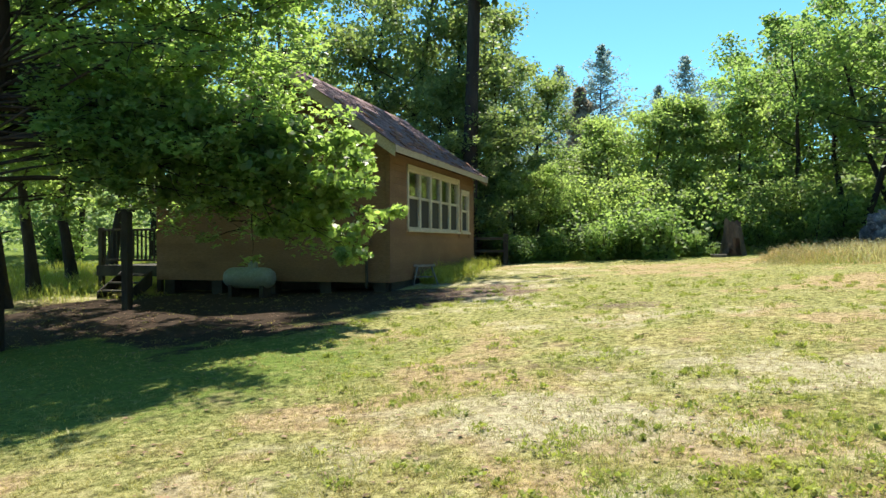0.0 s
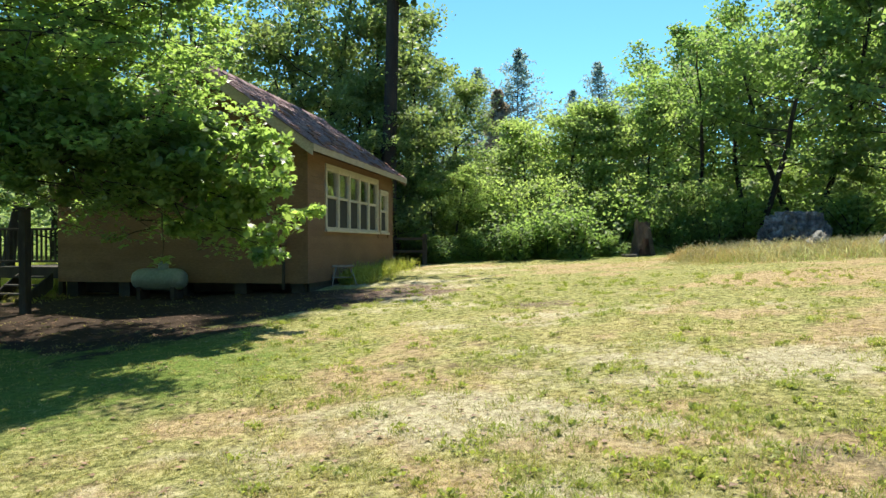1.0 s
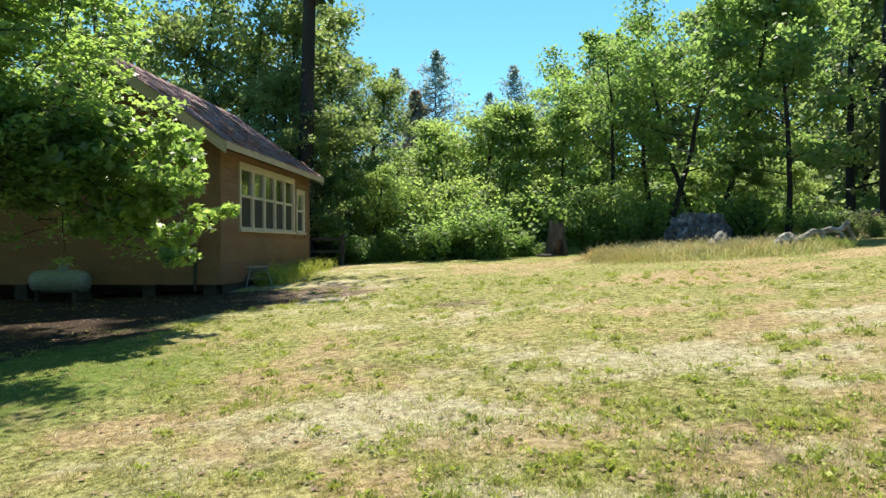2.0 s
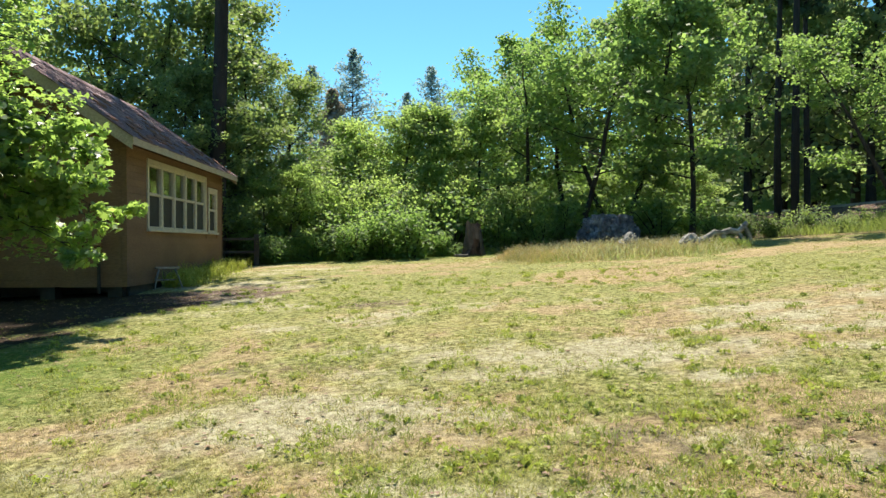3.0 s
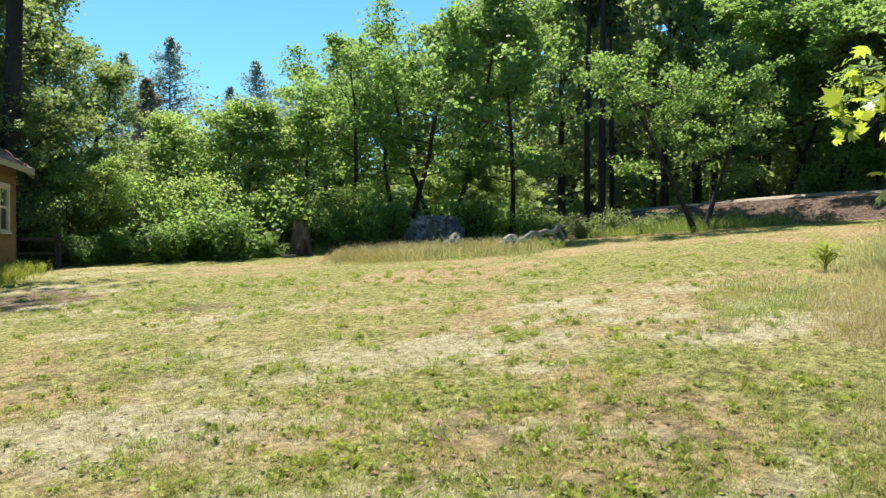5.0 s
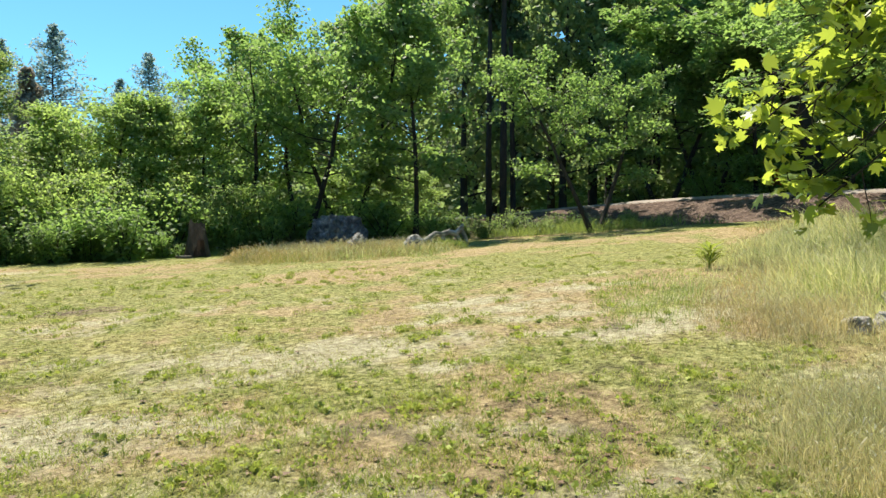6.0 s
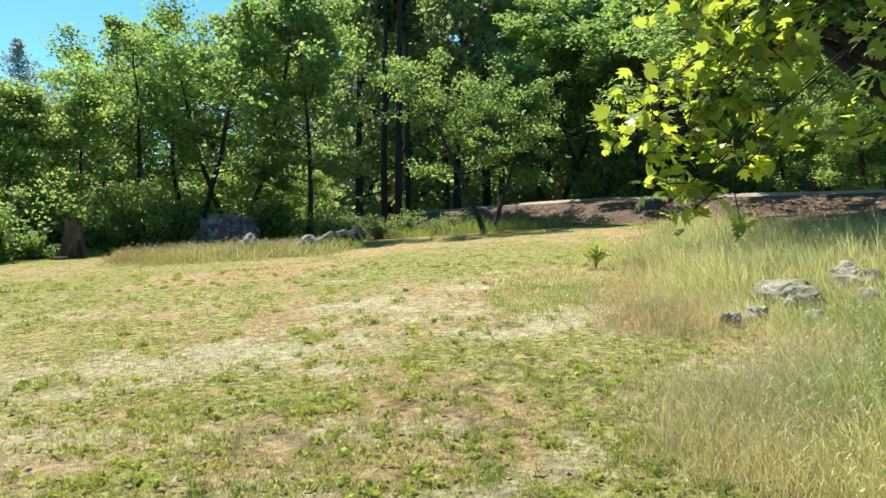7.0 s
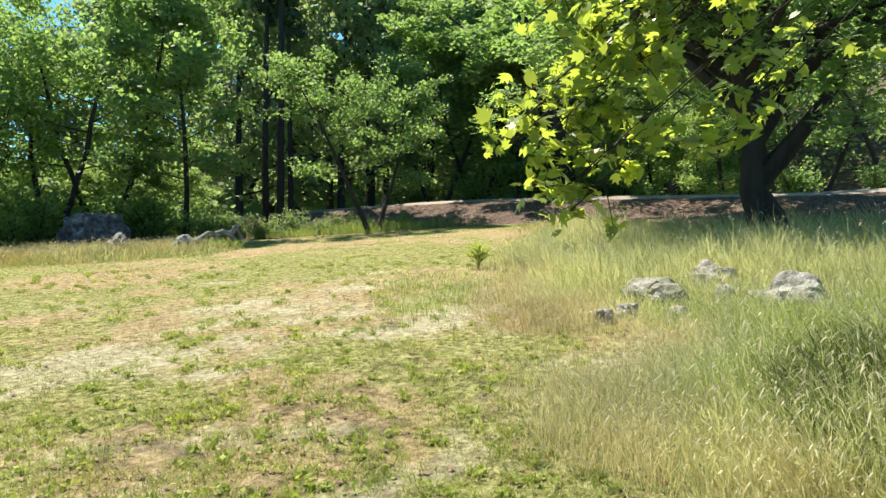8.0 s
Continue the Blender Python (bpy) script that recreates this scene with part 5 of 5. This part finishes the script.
def far_woods():
    """The woods behind the first trees, out to the foot of the hill."""
    rng = np.random.default_rng(60)
    n = 2700
    az = np.radians(rng.uniform(-105, 45, n))
    d = rng.uniform(44, 85, n)
    x, y = -np.sin(az) * d, np.cos(az) * d
    keep = (x < 25) | (x > 38)
    x, y = x[keep], y[keep]
    h = rng.uniform(0.5, 1.0, len(x)) * np.where(x > 38, 7.0, np.where(x > 12, 12.0, 8.0))
    c = np.stack([x, y, gz(x, y) + h * rng.uniform(0.1, 1.0, len(x))], 1)
    az, d = np.radians(rng.uniform(-44, -7, 500)), rng.uniform(38, 44, 500)
    x, y = -np.sin(az) * d, np.cos(az) * d
    low = np.stack([x, y, gz(x, y) + rng.uniform(0.0, 1.0, len(x)) * 3.0], 1)[x < 25]
    c = np.concatenate([c, low])
    places = clumped(rng, c, rng.uniform(1.0, 2.2, len(c)), 28, 0.7)
    tagged(new("far_woods", soup("far_woods", leaves_at(rng, places, 0.36, KITE, 0.6), 4, WOODS)), "deep green woods behind the first trees", "woods", kind="stuff")


far_woods()

# ---- bushes along the wood's edge ----
bush_a = bush("bush", 51, 1.5, 1.9, MAPLE, 2800, 0.112, "green bush at the wood's edge", "edge bushes")
stand(bush_a, -8.0, 30.5)
bush_b = bush("bush", 52, 1.4, 1.6, MAPLE, 2800, 0.11, "bright green bush at the wood's edge", "edge bushes")
stand(bush_b, -11.0, 31.0)
bush_c = bush("bush", 53, 1.7, 1.8, DEEP, 2600, 0.12, "dark bush at the wood's edge", "edge bushes")
stand(bush_c, -18.0, 31.0)
shrub = bush("shrub", 54, 1.5, 3.1, LIME, 4600, 0.115, "tall leafy yellow-green shrub before the trees", "edge shrubs")
stand(shrub, -10.0, 29.6)
for az, d, turn, sc, tall in ((-7.6, 30.4, 200, 0.85, 0.95), (-12.4, 29.9, 60, 1.0, 1.1), (-15.0, 30.2, 150, 0.95, 1.2), (-18.6, 30.0, 260, 0.9, 1.0), (-21.2, 30.8, 20, 1.0, 1.15), (-24.0, 30.6, 310, 0.9, 1.0), (-26.6, 31.2, 100, 0.9, 1.05)):
    again(shrub, az, d, turn, sc, tall)
for az, d, turn, sc, src in ((-13.5, 28.6, 50, 1.1, bush_b), (-15.8, 29.2, 200, 1, bush_a), (-20.3, 30, 90, 1.4, bush_b), (-23.8, 31, 10, 0.7, bush_c), (-26, 31.5, 300, 0.96, bush_a),
                             (-28.5, 32, 120, 1.3, bush_a), (-36.3, 31, 30, 1.2, bush_a), (-38.5, 33, 70, 1.2, bush_b), (-41.0, 31.5, 210, 0.7, bush_a),
                             (-29.2, 31.2, 66, 0.64, bush_c), (-35.2, 31.6, 140, 0.86, bush_a), (-40.3, 29.2, 20, 0.66, bush_a), (-22.6, 30.2, 200, 0.98, bush_a), (-30.5, 34, 10, 1.4, bush_b), (-33.0, 34.5, 100, 1.5, bush_b), (-35.0, 35, 200, 1.4, bush_a),
                             (-56.5, 44.4, 60, 1.2, bush_c), (-66, 40.4, 30, 1.2, bush_b), (-72, 38.8, 100, 1.2, bush_a), (-77, 37.8, 20, 1.2, bush_b),
                             (-84.6, 38, 250, 1.3, bush_b), (-90, 37, 50, 1.1, bush_a), (-61, 42.4, 50, 1.2, bush_a), (-5.0, 28.7, 70, 0.63, bush_c), (-9.4, 28.1, 20, 0.6, bush_b), (-12.2, 27.6, 130, 0.92, bush_a), (-14.6, 28.2, 10, 0.81, bush_b), (-17.0, 27.5, 80, 1.2, bush_a), (-19.6, 28.4, 170, 0.56, bush_b), (-24.6, 30, 40, 0.64, bush_b), (-27.2, 30.5, 110, 0.92, bush_a), (-6.4, 27.5, 10, 0.66, bush_a), (20, 36, 20, 1.4, bush_b), (28, 34, 50, 1.3, bush_a), (34, 33, 90, 1.3, bush_b),
                             (-44.2, 30.5, 15, 0.55, bush_c), (-46.8, 31.6, 80, 0.6, bush_c), (-48.6, 30.8, 200, 0.42, bush_c), (-50.2, 31.8, 10, 0.5, bush_c), (-51.8, 31.2, 140, 0.36, bush_a), (-42.6, 31.4, 60, 0.6, bush_c), (-55.2, 31.4, 300, 0.42, bush_c),
                             (-3.8, 29.6, 30, 0.9, bush_c), (-2.6, 30.6, 190, 0.85, bush_a), (-5.2, 27.9, 120, 0.64, bush_a), (-9.0, 33, 30, 1.4, bush_b), (-11.5, 31.5, 110, 1.2, bush_b), (-13.8, 33.5, 190, 1.5, bush_b), (-16.4, 33, 270, 1.4, bush_b), (-19.0, 33.4, 330, 1.5, bush_b), (-22.0, 33.4, 50, 1.4, bush_a),
                             (-24.8, 33.6, 140, 1.5, bush_b), (-27.6, 34, 220, 1.4, bush_a)):
    again(src, az, d, turn, sc)


# ---- the maple whose branch hangs in from the side ----
nb = Vector((6.4, -3.2, float(gz(6.4, -3.2))))
spreading("maple_tree", 35, [nb, nb + Vector((0, 0.1, 1.2)), nb + Vector((-0.1, 0.3, 2.3)), nb + Vector((-0.2, 0.5, 3.6)), nb + Vector((-0.4, 0.5, 5.8))],
          [0.36, 0.26, 0.22, 0.17, 0.08],
          [(f, world_at(-a, 3.8, 1.8 + 0.826 * (z - 1.8)), 0.009) for f, a, z in (
              (0.86, 63.9, 2.38), (0.86, 64.9, 2.55), (0.86, 66.6, 2.85), (0.9, 65.4, 3.2), (0.9, 69.8, 3.1), (0.8, 67.0, 2.05), (0.8, 67.8, 2.0), (0.8, 68.4, 2.18), (0.86, 70.4, 2.7), (0.86, 72.8, 2.85),
              (0.86, 80.4, 2.42), (0.86, 81.2, 2.65), (0.9, 75.5, 3.15), (0.92, 81.5, 3.35), (0.9, 68.2, 3.3), (0.86, 66.0, 2.45), (0.86, 73.6, 3.3))],
          NEAR_LEAF, 1250, 0.074, "near maple branch with broad lobed leaves in sun", clump=0.11, sprays=7, outline=STAR, flat=0.9, twig=0.06, up=0.6, arch=0.1, sway=0.004, from_=0.88)


# ---- grass ----
def blades(name, x, y, height, width, material, label, lean=0.35, seed=0, category="grass", drift=(0, 0), head=0.0, curl=None, ears=None, plain=False):
    """Blades of grass at places of the plan, which bend over more and more to their tips; curl: the way each one leans;
    head: the share that bears a seed head, in the material ears."""
    rng = np.random.default_rng(seed)
    n = len(x)
    base = np.stack([x, y, gz(x, y) + knobs(x, y) - 0.01], 1)
    w = rng.uniform(0, 2 * np.pi, n)
    side = np.stack([np.cos(w), np.sin(w), np.zeros(n)], 1) * (width * 0.5)[:, None]
    bend = np.stack([rng.normal(0, lean, n) + drift[0], rng.normal(0, lean, n) + drift[1], np.zeros(n)], 1) * height[:, None]
    if curl is not None:
        bend = bend + np.stack([*curl, np.zeros(n)], 1) * height[:, None]
    up = np.array([0, 0, 1.0])
    tall = (height * rng.uniform(0.75, 1.0, n))[:, None]
    low, mid, tip = base + up * tall * 0.4 + bend * 0.12, base + up * tall * 0.75 + bend * 0.45, base + up * tall * 0.97 + bend
    if plain:
        me = soup(name, np.stack([base, (low + mid) * 0.5 + side, tip, (low + mid) * 0.5 - side], 1).reshape(-1, 3), 4, material)
    else:
        me = strips(name, np.stack([base, low + side, mid + side * 0.75, tip, mid - side * 0.75, low - side], 1), material)
    ob = tagged(new(name, me), label, category, kind="stuff")
    if head:
        k = rng.uniform(0, 1, n) < head
        m = k.sum()
        run = bend[k] / (np.linalg.norm(bend[k], axis=1, keepdims=True) + 1e-6)
        long = rng.uniform(0.04, 0.095, m)[:, None] * np.clip(height[k] / 0.5, 0.35, 1.2)[:, None]
        a = tip[k]
        fall = run * 0.75 - up * rng.uniform(-0.7, 0.8, m)[:, None]
        s2 = side[k] / (width[k][:, None] * 0.5) * np.maximum(0.0042, width[k] * 0.7)[:, None]
        b, c, d = a + fall * long * 0.3, a + fall * long * 0.65 - up * long * 0.06, a + fall * long - up * long * 0.2
        heads = np.stack([a, b + s2, c + s2 * 0.8, d, c - s2 * 0.8, b - s2], 1)
        tagged(new("seed_heads", strips("seed_heads", heads, ears or material)), "nodding seed heads of the " + label, category, kind="stuff")
    return ob


def sown(rng, n, near, far, az0, az1):
    """Random places on a fan of the lawn, thinning out with distance."""
    d = np.exp(rng.uniform(np.log(near), np.log(far), n))
    az = np.radians(rng.uniform(az0, az1, n))
    return -np.sin(az) * d, np.cos(az) * d, d


def house_clear(x, y):
    """True outside the walls of the house."""
    u = (x - P0.x) * math.cos(radians(17)) - (y - P0.y) * math.sin(radians(17))
    v = (x - P0.x) * math.sin(radians(17)) + (y - P0.y) * math.cos(radians(17))
    return ~((u < 0.03) & (u > -7.0) & (v > -0.05) & (v < 8.3))


def lawn():
    """Mown turf as tufts: each one's blades splay from its crown and share its kind and height."""
    rng = np.random.default_rng(70)
    x, y, d = sown(rng, 31000, 3.5, 31, -97, 36)
    a, r = rng.uniform(0, 2 * np.pi, 1800), 9.0 * np.sqrt(rng.uniform(0, 1, 1800))
    x, y, d = np.concatenate([x, r * np.cos(a)]), np.concatenate([y, r * np.sin(a)]), np.concatenate([d, np.full(len(r), 6.0)])
    green, rust, bare, pale = turf_at(x, y)
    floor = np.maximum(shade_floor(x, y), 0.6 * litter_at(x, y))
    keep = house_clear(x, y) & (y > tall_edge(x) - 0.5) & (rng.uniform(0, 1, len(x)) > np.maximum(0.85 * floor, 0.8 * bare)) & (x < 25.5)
    x, y, d, green, rust, pale = x[keep], y[keep], d[keep], green[keep], rust[keep], pale[keep]
    pick, other = rng.uniform(0, 1, len(x)), rng.uniform(0, 1, len(x))
    which = np.where(pick < 0.12 + 0.42 * green, 0, np.where(other < (0.08 + 0.28 * pale) * (0.35 + 0.65 * smooth(17, 8, d)), 3, np.where(other > 1 - 0.5 * rust, 2, 1)))
    tall = rng.uniform(0.016, 0.052, len(x)) * (0.55 + 0.9 * field(x, y, 0.35, 12)) * (1 + 0.3 * smooth(9, 5, d))
    wide = rng.uniform(0.02, 0.07, len(x)) * (1 + d * 0.06)
    per = 8
    for k, (material, label) in enumerate(((LAWN_GREEN, "short green lawn grass"), (STRAW, "short dry straw-coloured grass"), (RUST, "short rusty dry grass"), (THATCH, "pale dead thatch in the lawn"))):
        m = np.repeat(np.nonzero(which == k)[0], per)
        w, out = rng.uniform(0, 2 * np.pi, len(m)), np.sqrt(rng.uniform(0, 1, len(m)))
        reach = out * wide[m]
        flat = 1.9 if k == 3 else 1.0
        blades("lawn_grass", x[m] + reach * np.cos(w), y[m] + reach * np.sin(w), tall[m] * rng.uniform(0.5, 1.15, len(m)) * (0.7 if k == 3 else 1.0),
               np.maximum(0.0055, 0.00085 * d[m]) * rng.uniform(0.7, 1.5, len(m)), material, label, 0.55 * flat, 71 + k, curl=(flat * out * np.cos(w), flat * out * np.sin(w)), plain=True)


def rock_gap(x, y):
    """Where stones keep the tall grass low, 0 to 1."""
    return np.maximum(smooth(1.2, 0.5, np.hypot((x - 9.6) / 2.2, (y - 2.3) / 1.1)), smooth(1.2, 0.5, np.hypot((x - 9.6) / 1.7, (y - 0.7) / 0.9)))


def tall_grass():
    rng = np.random.default_rng(80)
    x, y, d = sown(rng, 150000, 3.2, 25, -112, -48)
    edge = tall_edge(x) + 0.4 + 2.4 * (field(x, y, 1.8, 13) - 0.5)
    depth = edge - y
    keep = (depth > 0) & (x < 24) & ~((x > 18.0 + 2.5 * field(x, y, 1.5, 27)) & (y < 7.5)) & (rng.uniform(0, 1, len(x)) < 0.5 + 0.5 * smooth(0, 1.4, depth))
    x, y, d, depth = x[keep], y[keep], d[keep], depth[keep]
    tuft = field(x, y, 0.5, 14)
    h = (0.08 + 0.6 * smooth(-0.3, 3.2, depth)) * rng.uniform(0.4, 1.1, len(x)) * (0.55 + 0.9 * tuft) * (1 - 0.5 * rock_gap(x, y))
    wd = np.maximum(0.005, 0.0008 * d) * rng.uniform(0.6, 1.4, len(x))
    hue = field(x, y, 2.2, 15) * 0.6 + field(x, y, 0.6, 16) * 0.4 + 0.42 * smooth(0.9, 3.6, depth) - 0.14 - 0.14 * smooth(2.2, 0.6, depth)
    pick = rng.normal(0, 0.10, len(x)) + hue
    pick = np.where((rng.uniform(0, 1, len(x)) < 0.75 * smooth(8.5, 12, d)) & (pick > 0.25), 0.5, pick)
    for k, (lo, hi, material, label) in enumerate(((-9, 0.17, RUST, "rusty dry grass at the edge of the mown lawn"), (0.17, 0.40, HAY, "tall dry straw grass with seed heads"),
                                                   (0.40, 0.58, TALL, "tall ripening pale grass with seed heads"), (0.58, 9, GREEN_GRASS, "tall green meadow grass"))):
        for near in (True, False):
            m = (pick >= lo) & (pick < hi) & ((d < 7.5) == near)
            blades("tall_grass", x[m], y[m], h[m], wd[m], material, label, 0.34, 81 + k + 10 * near, drift=(-0.16, 0.12), plain=not near)
    # a dark thicket of coarse weeds among it
    n = 5200
    w, r = rng.uniform(0, 2 * np.pi, n), np.sqrt(rng.uniform(0, 1, n))
    tx, ty = 5.75 + 1.4 * r * np.cos(w), -0.05 + 0.75 * r * np.sin(w)
    blades("weed_thicket", tx, ty, rng.uniform(0.3, 0.95, n) * (1.1 - 0.5 * r), rng.uniform(0.006, 0.016, n), THICKET, "dark thicket of coarse weeds in the tall grass", 0.3, 97, category="weeds")
    # stems that stand out of the rest with a nodding head
    k = (rng.uniform(0, 1, len(x)) < 0.24) & (depth > 0.5) & (d > 3.9)
    blades("seed_stems", x[k], y[k], h[k] * rng.uniform(1.1, 1.4, k.sum()), wd[k] * 0.6, TALL, "pale grass stems", 0.24, 88, drift=(-0.26, 0.2), head=1.0, ears=SEED)


def edge_grass():
    """Uncut grass: before the boulder, along the wood's edge, at the house wall, and beyond the deck."""
    rng = np.random.default_rng(90)
    spots = (("dry grass left uncut round the boulder", STRAW, 17000, -23.2, -43.5, 20.0, 28.8, 0.44, 0.3), ("rusty seed grass round the boulder", RUST, 15000, -23.2, -43, 20.5, 28.8, 0.46, 0.5),
             ("ripening grass round the boulder", TALL, 8000, -25, -43.5, 20.0, 28.8, 0.44, 0.4), ("green grass mixed in round the boulder", GREEN_GRASS, 6500, -24, -43.5, 20.0, 28.8, 0.36, 0.0),
             ("green weeds round the log", GREEN_GRASS, 2200, -39.6, -43, 23.0, 24.4, 0.4, 0.1),
             ("green grass along the wood's edge", GREEN_GRASS, 14000, 0, -26, 28.0, 31.0, 0.4, 0.2), ("lush grass before the trees", GREEN_GRASS, 12000, -42, -66, 28.0, 34.0, 0.6, 0.15),
             ("bright grass beyond the deck", WEED, 16000, 18, 36, 19.5, 34, 0.5, 0.2), ("ripening patch in the mown lawn", TALL, 1500, -57, -67, 9.6, 14.5, 0.2, 0.4),
             ("green patch in the mown lawn", GREEN_GRASS, 3400, -52.2, -62.0, 7.6, 14.4, 0.2, 0.0), ("pale straw at the corner of the tall grass", HAY, 4600, -64.5, -82, 3.7, 6.6, 0.42, 0.35), ("pale bleached straw beside the rocks", HAY, 3000, -64.5, -71.5, 7.6, 10.6, 0.3, 0.5), ("rusty fringe before the tall grass", RUST, 3600, -59, -70, 7.6, 12.5, 0.22, 0.4))
    for k, (label, material, n, a0, a1, d0, d1, h, head) in enumerate(spots):
        az, d = np.radians(rng.uniform(min(a0, a1), max(a0, a1), n)), rng.uniform(d0, d1, n)
        x, y = -np.sin(az) * d, np.cos(az) * d
        mid = np.abs((d - (d0 + d1) / 2) / ((d1 - d0) / 2)) ** 2 + np.abs((np.degrees(az) - (a0 + a1) / 2) / ((a1 - a0) / 2)) ** 4
        keep = house_clear(x, y) & (mid + 1.6 * (field(x, y, 2.2, 20 + k) - 0.5) < 0.9 - 0.4 * rng.uniform(0, 1, n)) & (x < 25.6)
        x, y, d = x[keep], y[keep], d[keep]
        hh = h * rng.uniform(0.25, 1.15, len(x)) * (0.5 + field(x, y, 0.9, 30 + k)) * (0.12 + 0.88 * smooth(1.0, 0.2, mid[keep]))
        blades("uncut_grass", x, y, hh, np.maximum(0.005, 0.0007 * d) * rng.uniform(0.7, 1.4, len(x)), material, label, 0.4, 91 + k, head=head, ears=SEED, plain=True)
    # weeds at the foot of the window wall
    n = 2600
    v = rng.uniform(1.9, 8.0, n)
    u = np.abs(rng.normal(0, 0.34, n)) * (0.4 + 1.2 * field(v, v * 0, 0.8, 40)) + 0.12
    c, s = math.cos(radians(17)), math.sin(radians(17))
    x, y = P0.x + u * c + v * s, P0.y - u * s + v * c
    tall = 0.3 + 0.7 * field(x, y, 0.5, 41)
    blades("uncut_grass", x, y, rng.uniform(0.1, 0.85, n) * tall, rng.uniform(0.01, 0.022, n), WEED, "bright weeds along the foot of the wall", 0.35, 99, head=0.2)
    k = rng.uniform(0, 1, n) < 0.1
    cl = np.stack([x[k], y[k], gz(x[k], y[k]) + rng.uniform(0.05, 0.4, k.sum()) * tall[k]], 1)
    places = clumped(rng, cl, rng.uniform(0.08, 0.2, len(cl)), 26, 0.8)
    tagged(new("wall_weeds", soup("wall_weeds", leaves_at(rng, places, 0.05, KITE, 0.5), 4, WEED)), "leafy weeds along the foot of the wall", "weeds", kind="stuff")


def weeds():
    """Low leafy weeds and clover, in tufts on the lawn."""
    rng = np.random.default_rng(100)
    x, y, d = sown(rng, 2300, 3.8, 18, -90, 10)
    green, rust, bare, pale = turf_at(x, y)
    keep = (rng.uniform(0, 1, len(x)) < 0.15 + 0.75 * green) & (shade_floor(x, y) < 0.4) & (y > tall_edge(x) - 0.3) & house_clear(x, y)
    x, y, d = x[keep], y[keep], d[keep]
    c = np.stack([x, y, gz(x, y) + knobs(x, y) + 0.03], 1)[: len(x) // 2]
    places = clumped(rng, c, rng.uniform(0.04, 0.16, len(c)), 14, 0.25)
    tagged(new("lawn_weeds", soup("lawn_weeds", leaves_at(rng, places, 0.038, KITE, 0.4), 4, TUFT)), "low leafy weeds and clover in the lawn", "weeds", kind="stuff")
    big = np.array([(1.23, 7.74), (2.0, 8.6), (4.6, 2.7), (3.46, 2.84), (3.0, 3.6), (4.0, 4.4), (5.3, 3.4), (-0.2, 7.4), (2.6, 5.2), (5.2, 5.0), (6.2, 4.2), (1.5, 6.4)])
    x, y = np.concatenate([np.repeat(big[:, 0], 5) + rng.normal(0, 0.13, 60), x]), np.concatenate([np.repeat(big[:, 1], 5) + rng.normal(0, 0.13, 60), y])
    d = np.hypot(x, y)
    per = 30
    r = np.repeat(rng.uniform(0.03, 0.17, len(x)), per) * np.sqrt(rng.uniform(0, 1, len(x) * per))
    w = rng.uniform(0, 6.28, len(r))
    tx, ty = np.repeat(x, per) + r * np.cos(w), np.repeat(y, per) + r * np.sin(w)
    blades("grass_tufts", tx, ty, rng.uniform(0.03, 0.10, len(tx)), np.maximum(0.006, 0.0008 * np.repeat(d, per)) * rng.uniform(0.8, 1.5, len(tx)), TUFT,
           "bright green tufts of coarse grass in the lawn", 0.6, 102, plain=True)


def fallen_leaves():
    rng = np.random.default_rng(110)
    n = 2600
    x, y = rng.uniform(-13, 1, n), rng.uniform(9, 21, n)
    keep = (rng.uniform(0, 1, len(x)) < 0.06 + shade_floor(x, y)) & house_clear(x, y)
    x2, y2, d2 = sown(rng, 1700, 4.2, 24, -80, 25)
    x3, y3 = rng.uniform(-1.5, 4.5, 4200), rng.uniform(11.8, 19.2, 4200)
    k3 = (rng.uniform(0, 1, len(x3)) < litter_at(x3, y3)) & house_clear(x3, y3)
    xb, yb = rng.uniform(25.5, 29.8, 5200), rng.uniform(-6, 34, 5200)
    x, y = np.concatenate([x[keep], x2, x3[k3], xb]), np.concatenate([y[keep], y2, y3[k3], yb])
    c = np.stack([x, y, gz(x, y) + knobs(x, y) + 0.02], 1)
    tagged(new("fallen_leaves", soup("fallen_leaves", leaves_at(rng, c, np.where(x > 25, 0.09, 0.055), THREE, 0.93, 0.6), len(THREE), LITTER_LEAF)), "curled brown leaves strewn on the ground", "leaves", kind="stuff")


lawn()
tall_grass()
edge_grass()
weeds()
fallen_leaves()


def mullein():
    rng = np.random.default_rng(120)
    m = empty("mullein_plant", at(-61.3, 14.2), "leafy green mullein standing in the grass", "plant")
    link("stem", mesh_of("stem", *tube([Vector((0, 0, -0.05)), Vector((0.01, 0, 0.25)), Vector((0.0, 0.02, 0.42))], [0.03, 0.022, 0.012], 6), TUFT, True), m)
    for k in range(26):
        w, f = 2.4 * k, k / 26
        out, up, ln = Vector((math.cos(w), math.sin(w), 0)), Vector((0, 0, 1)), 0.44 - 0.2 * f
        side = Vector((-math.sin(w), math.cos(w), 0)) * 0.052
        o = up * (0.06 + 0.34 * f)
        a, b = o + out * ln * 0.5 + up * ln * 0.45, o + out * ln + up * ln * (0.35 + 0.3 * f)
        link("leaf", mesh_of("leaf", [o, a + side, b, a - side, a - up * 0.02], [(0, 1, 4), (1, 2, 4), (2, 3, 4), (3, 0, 4)], TUFT), m)


mullein()
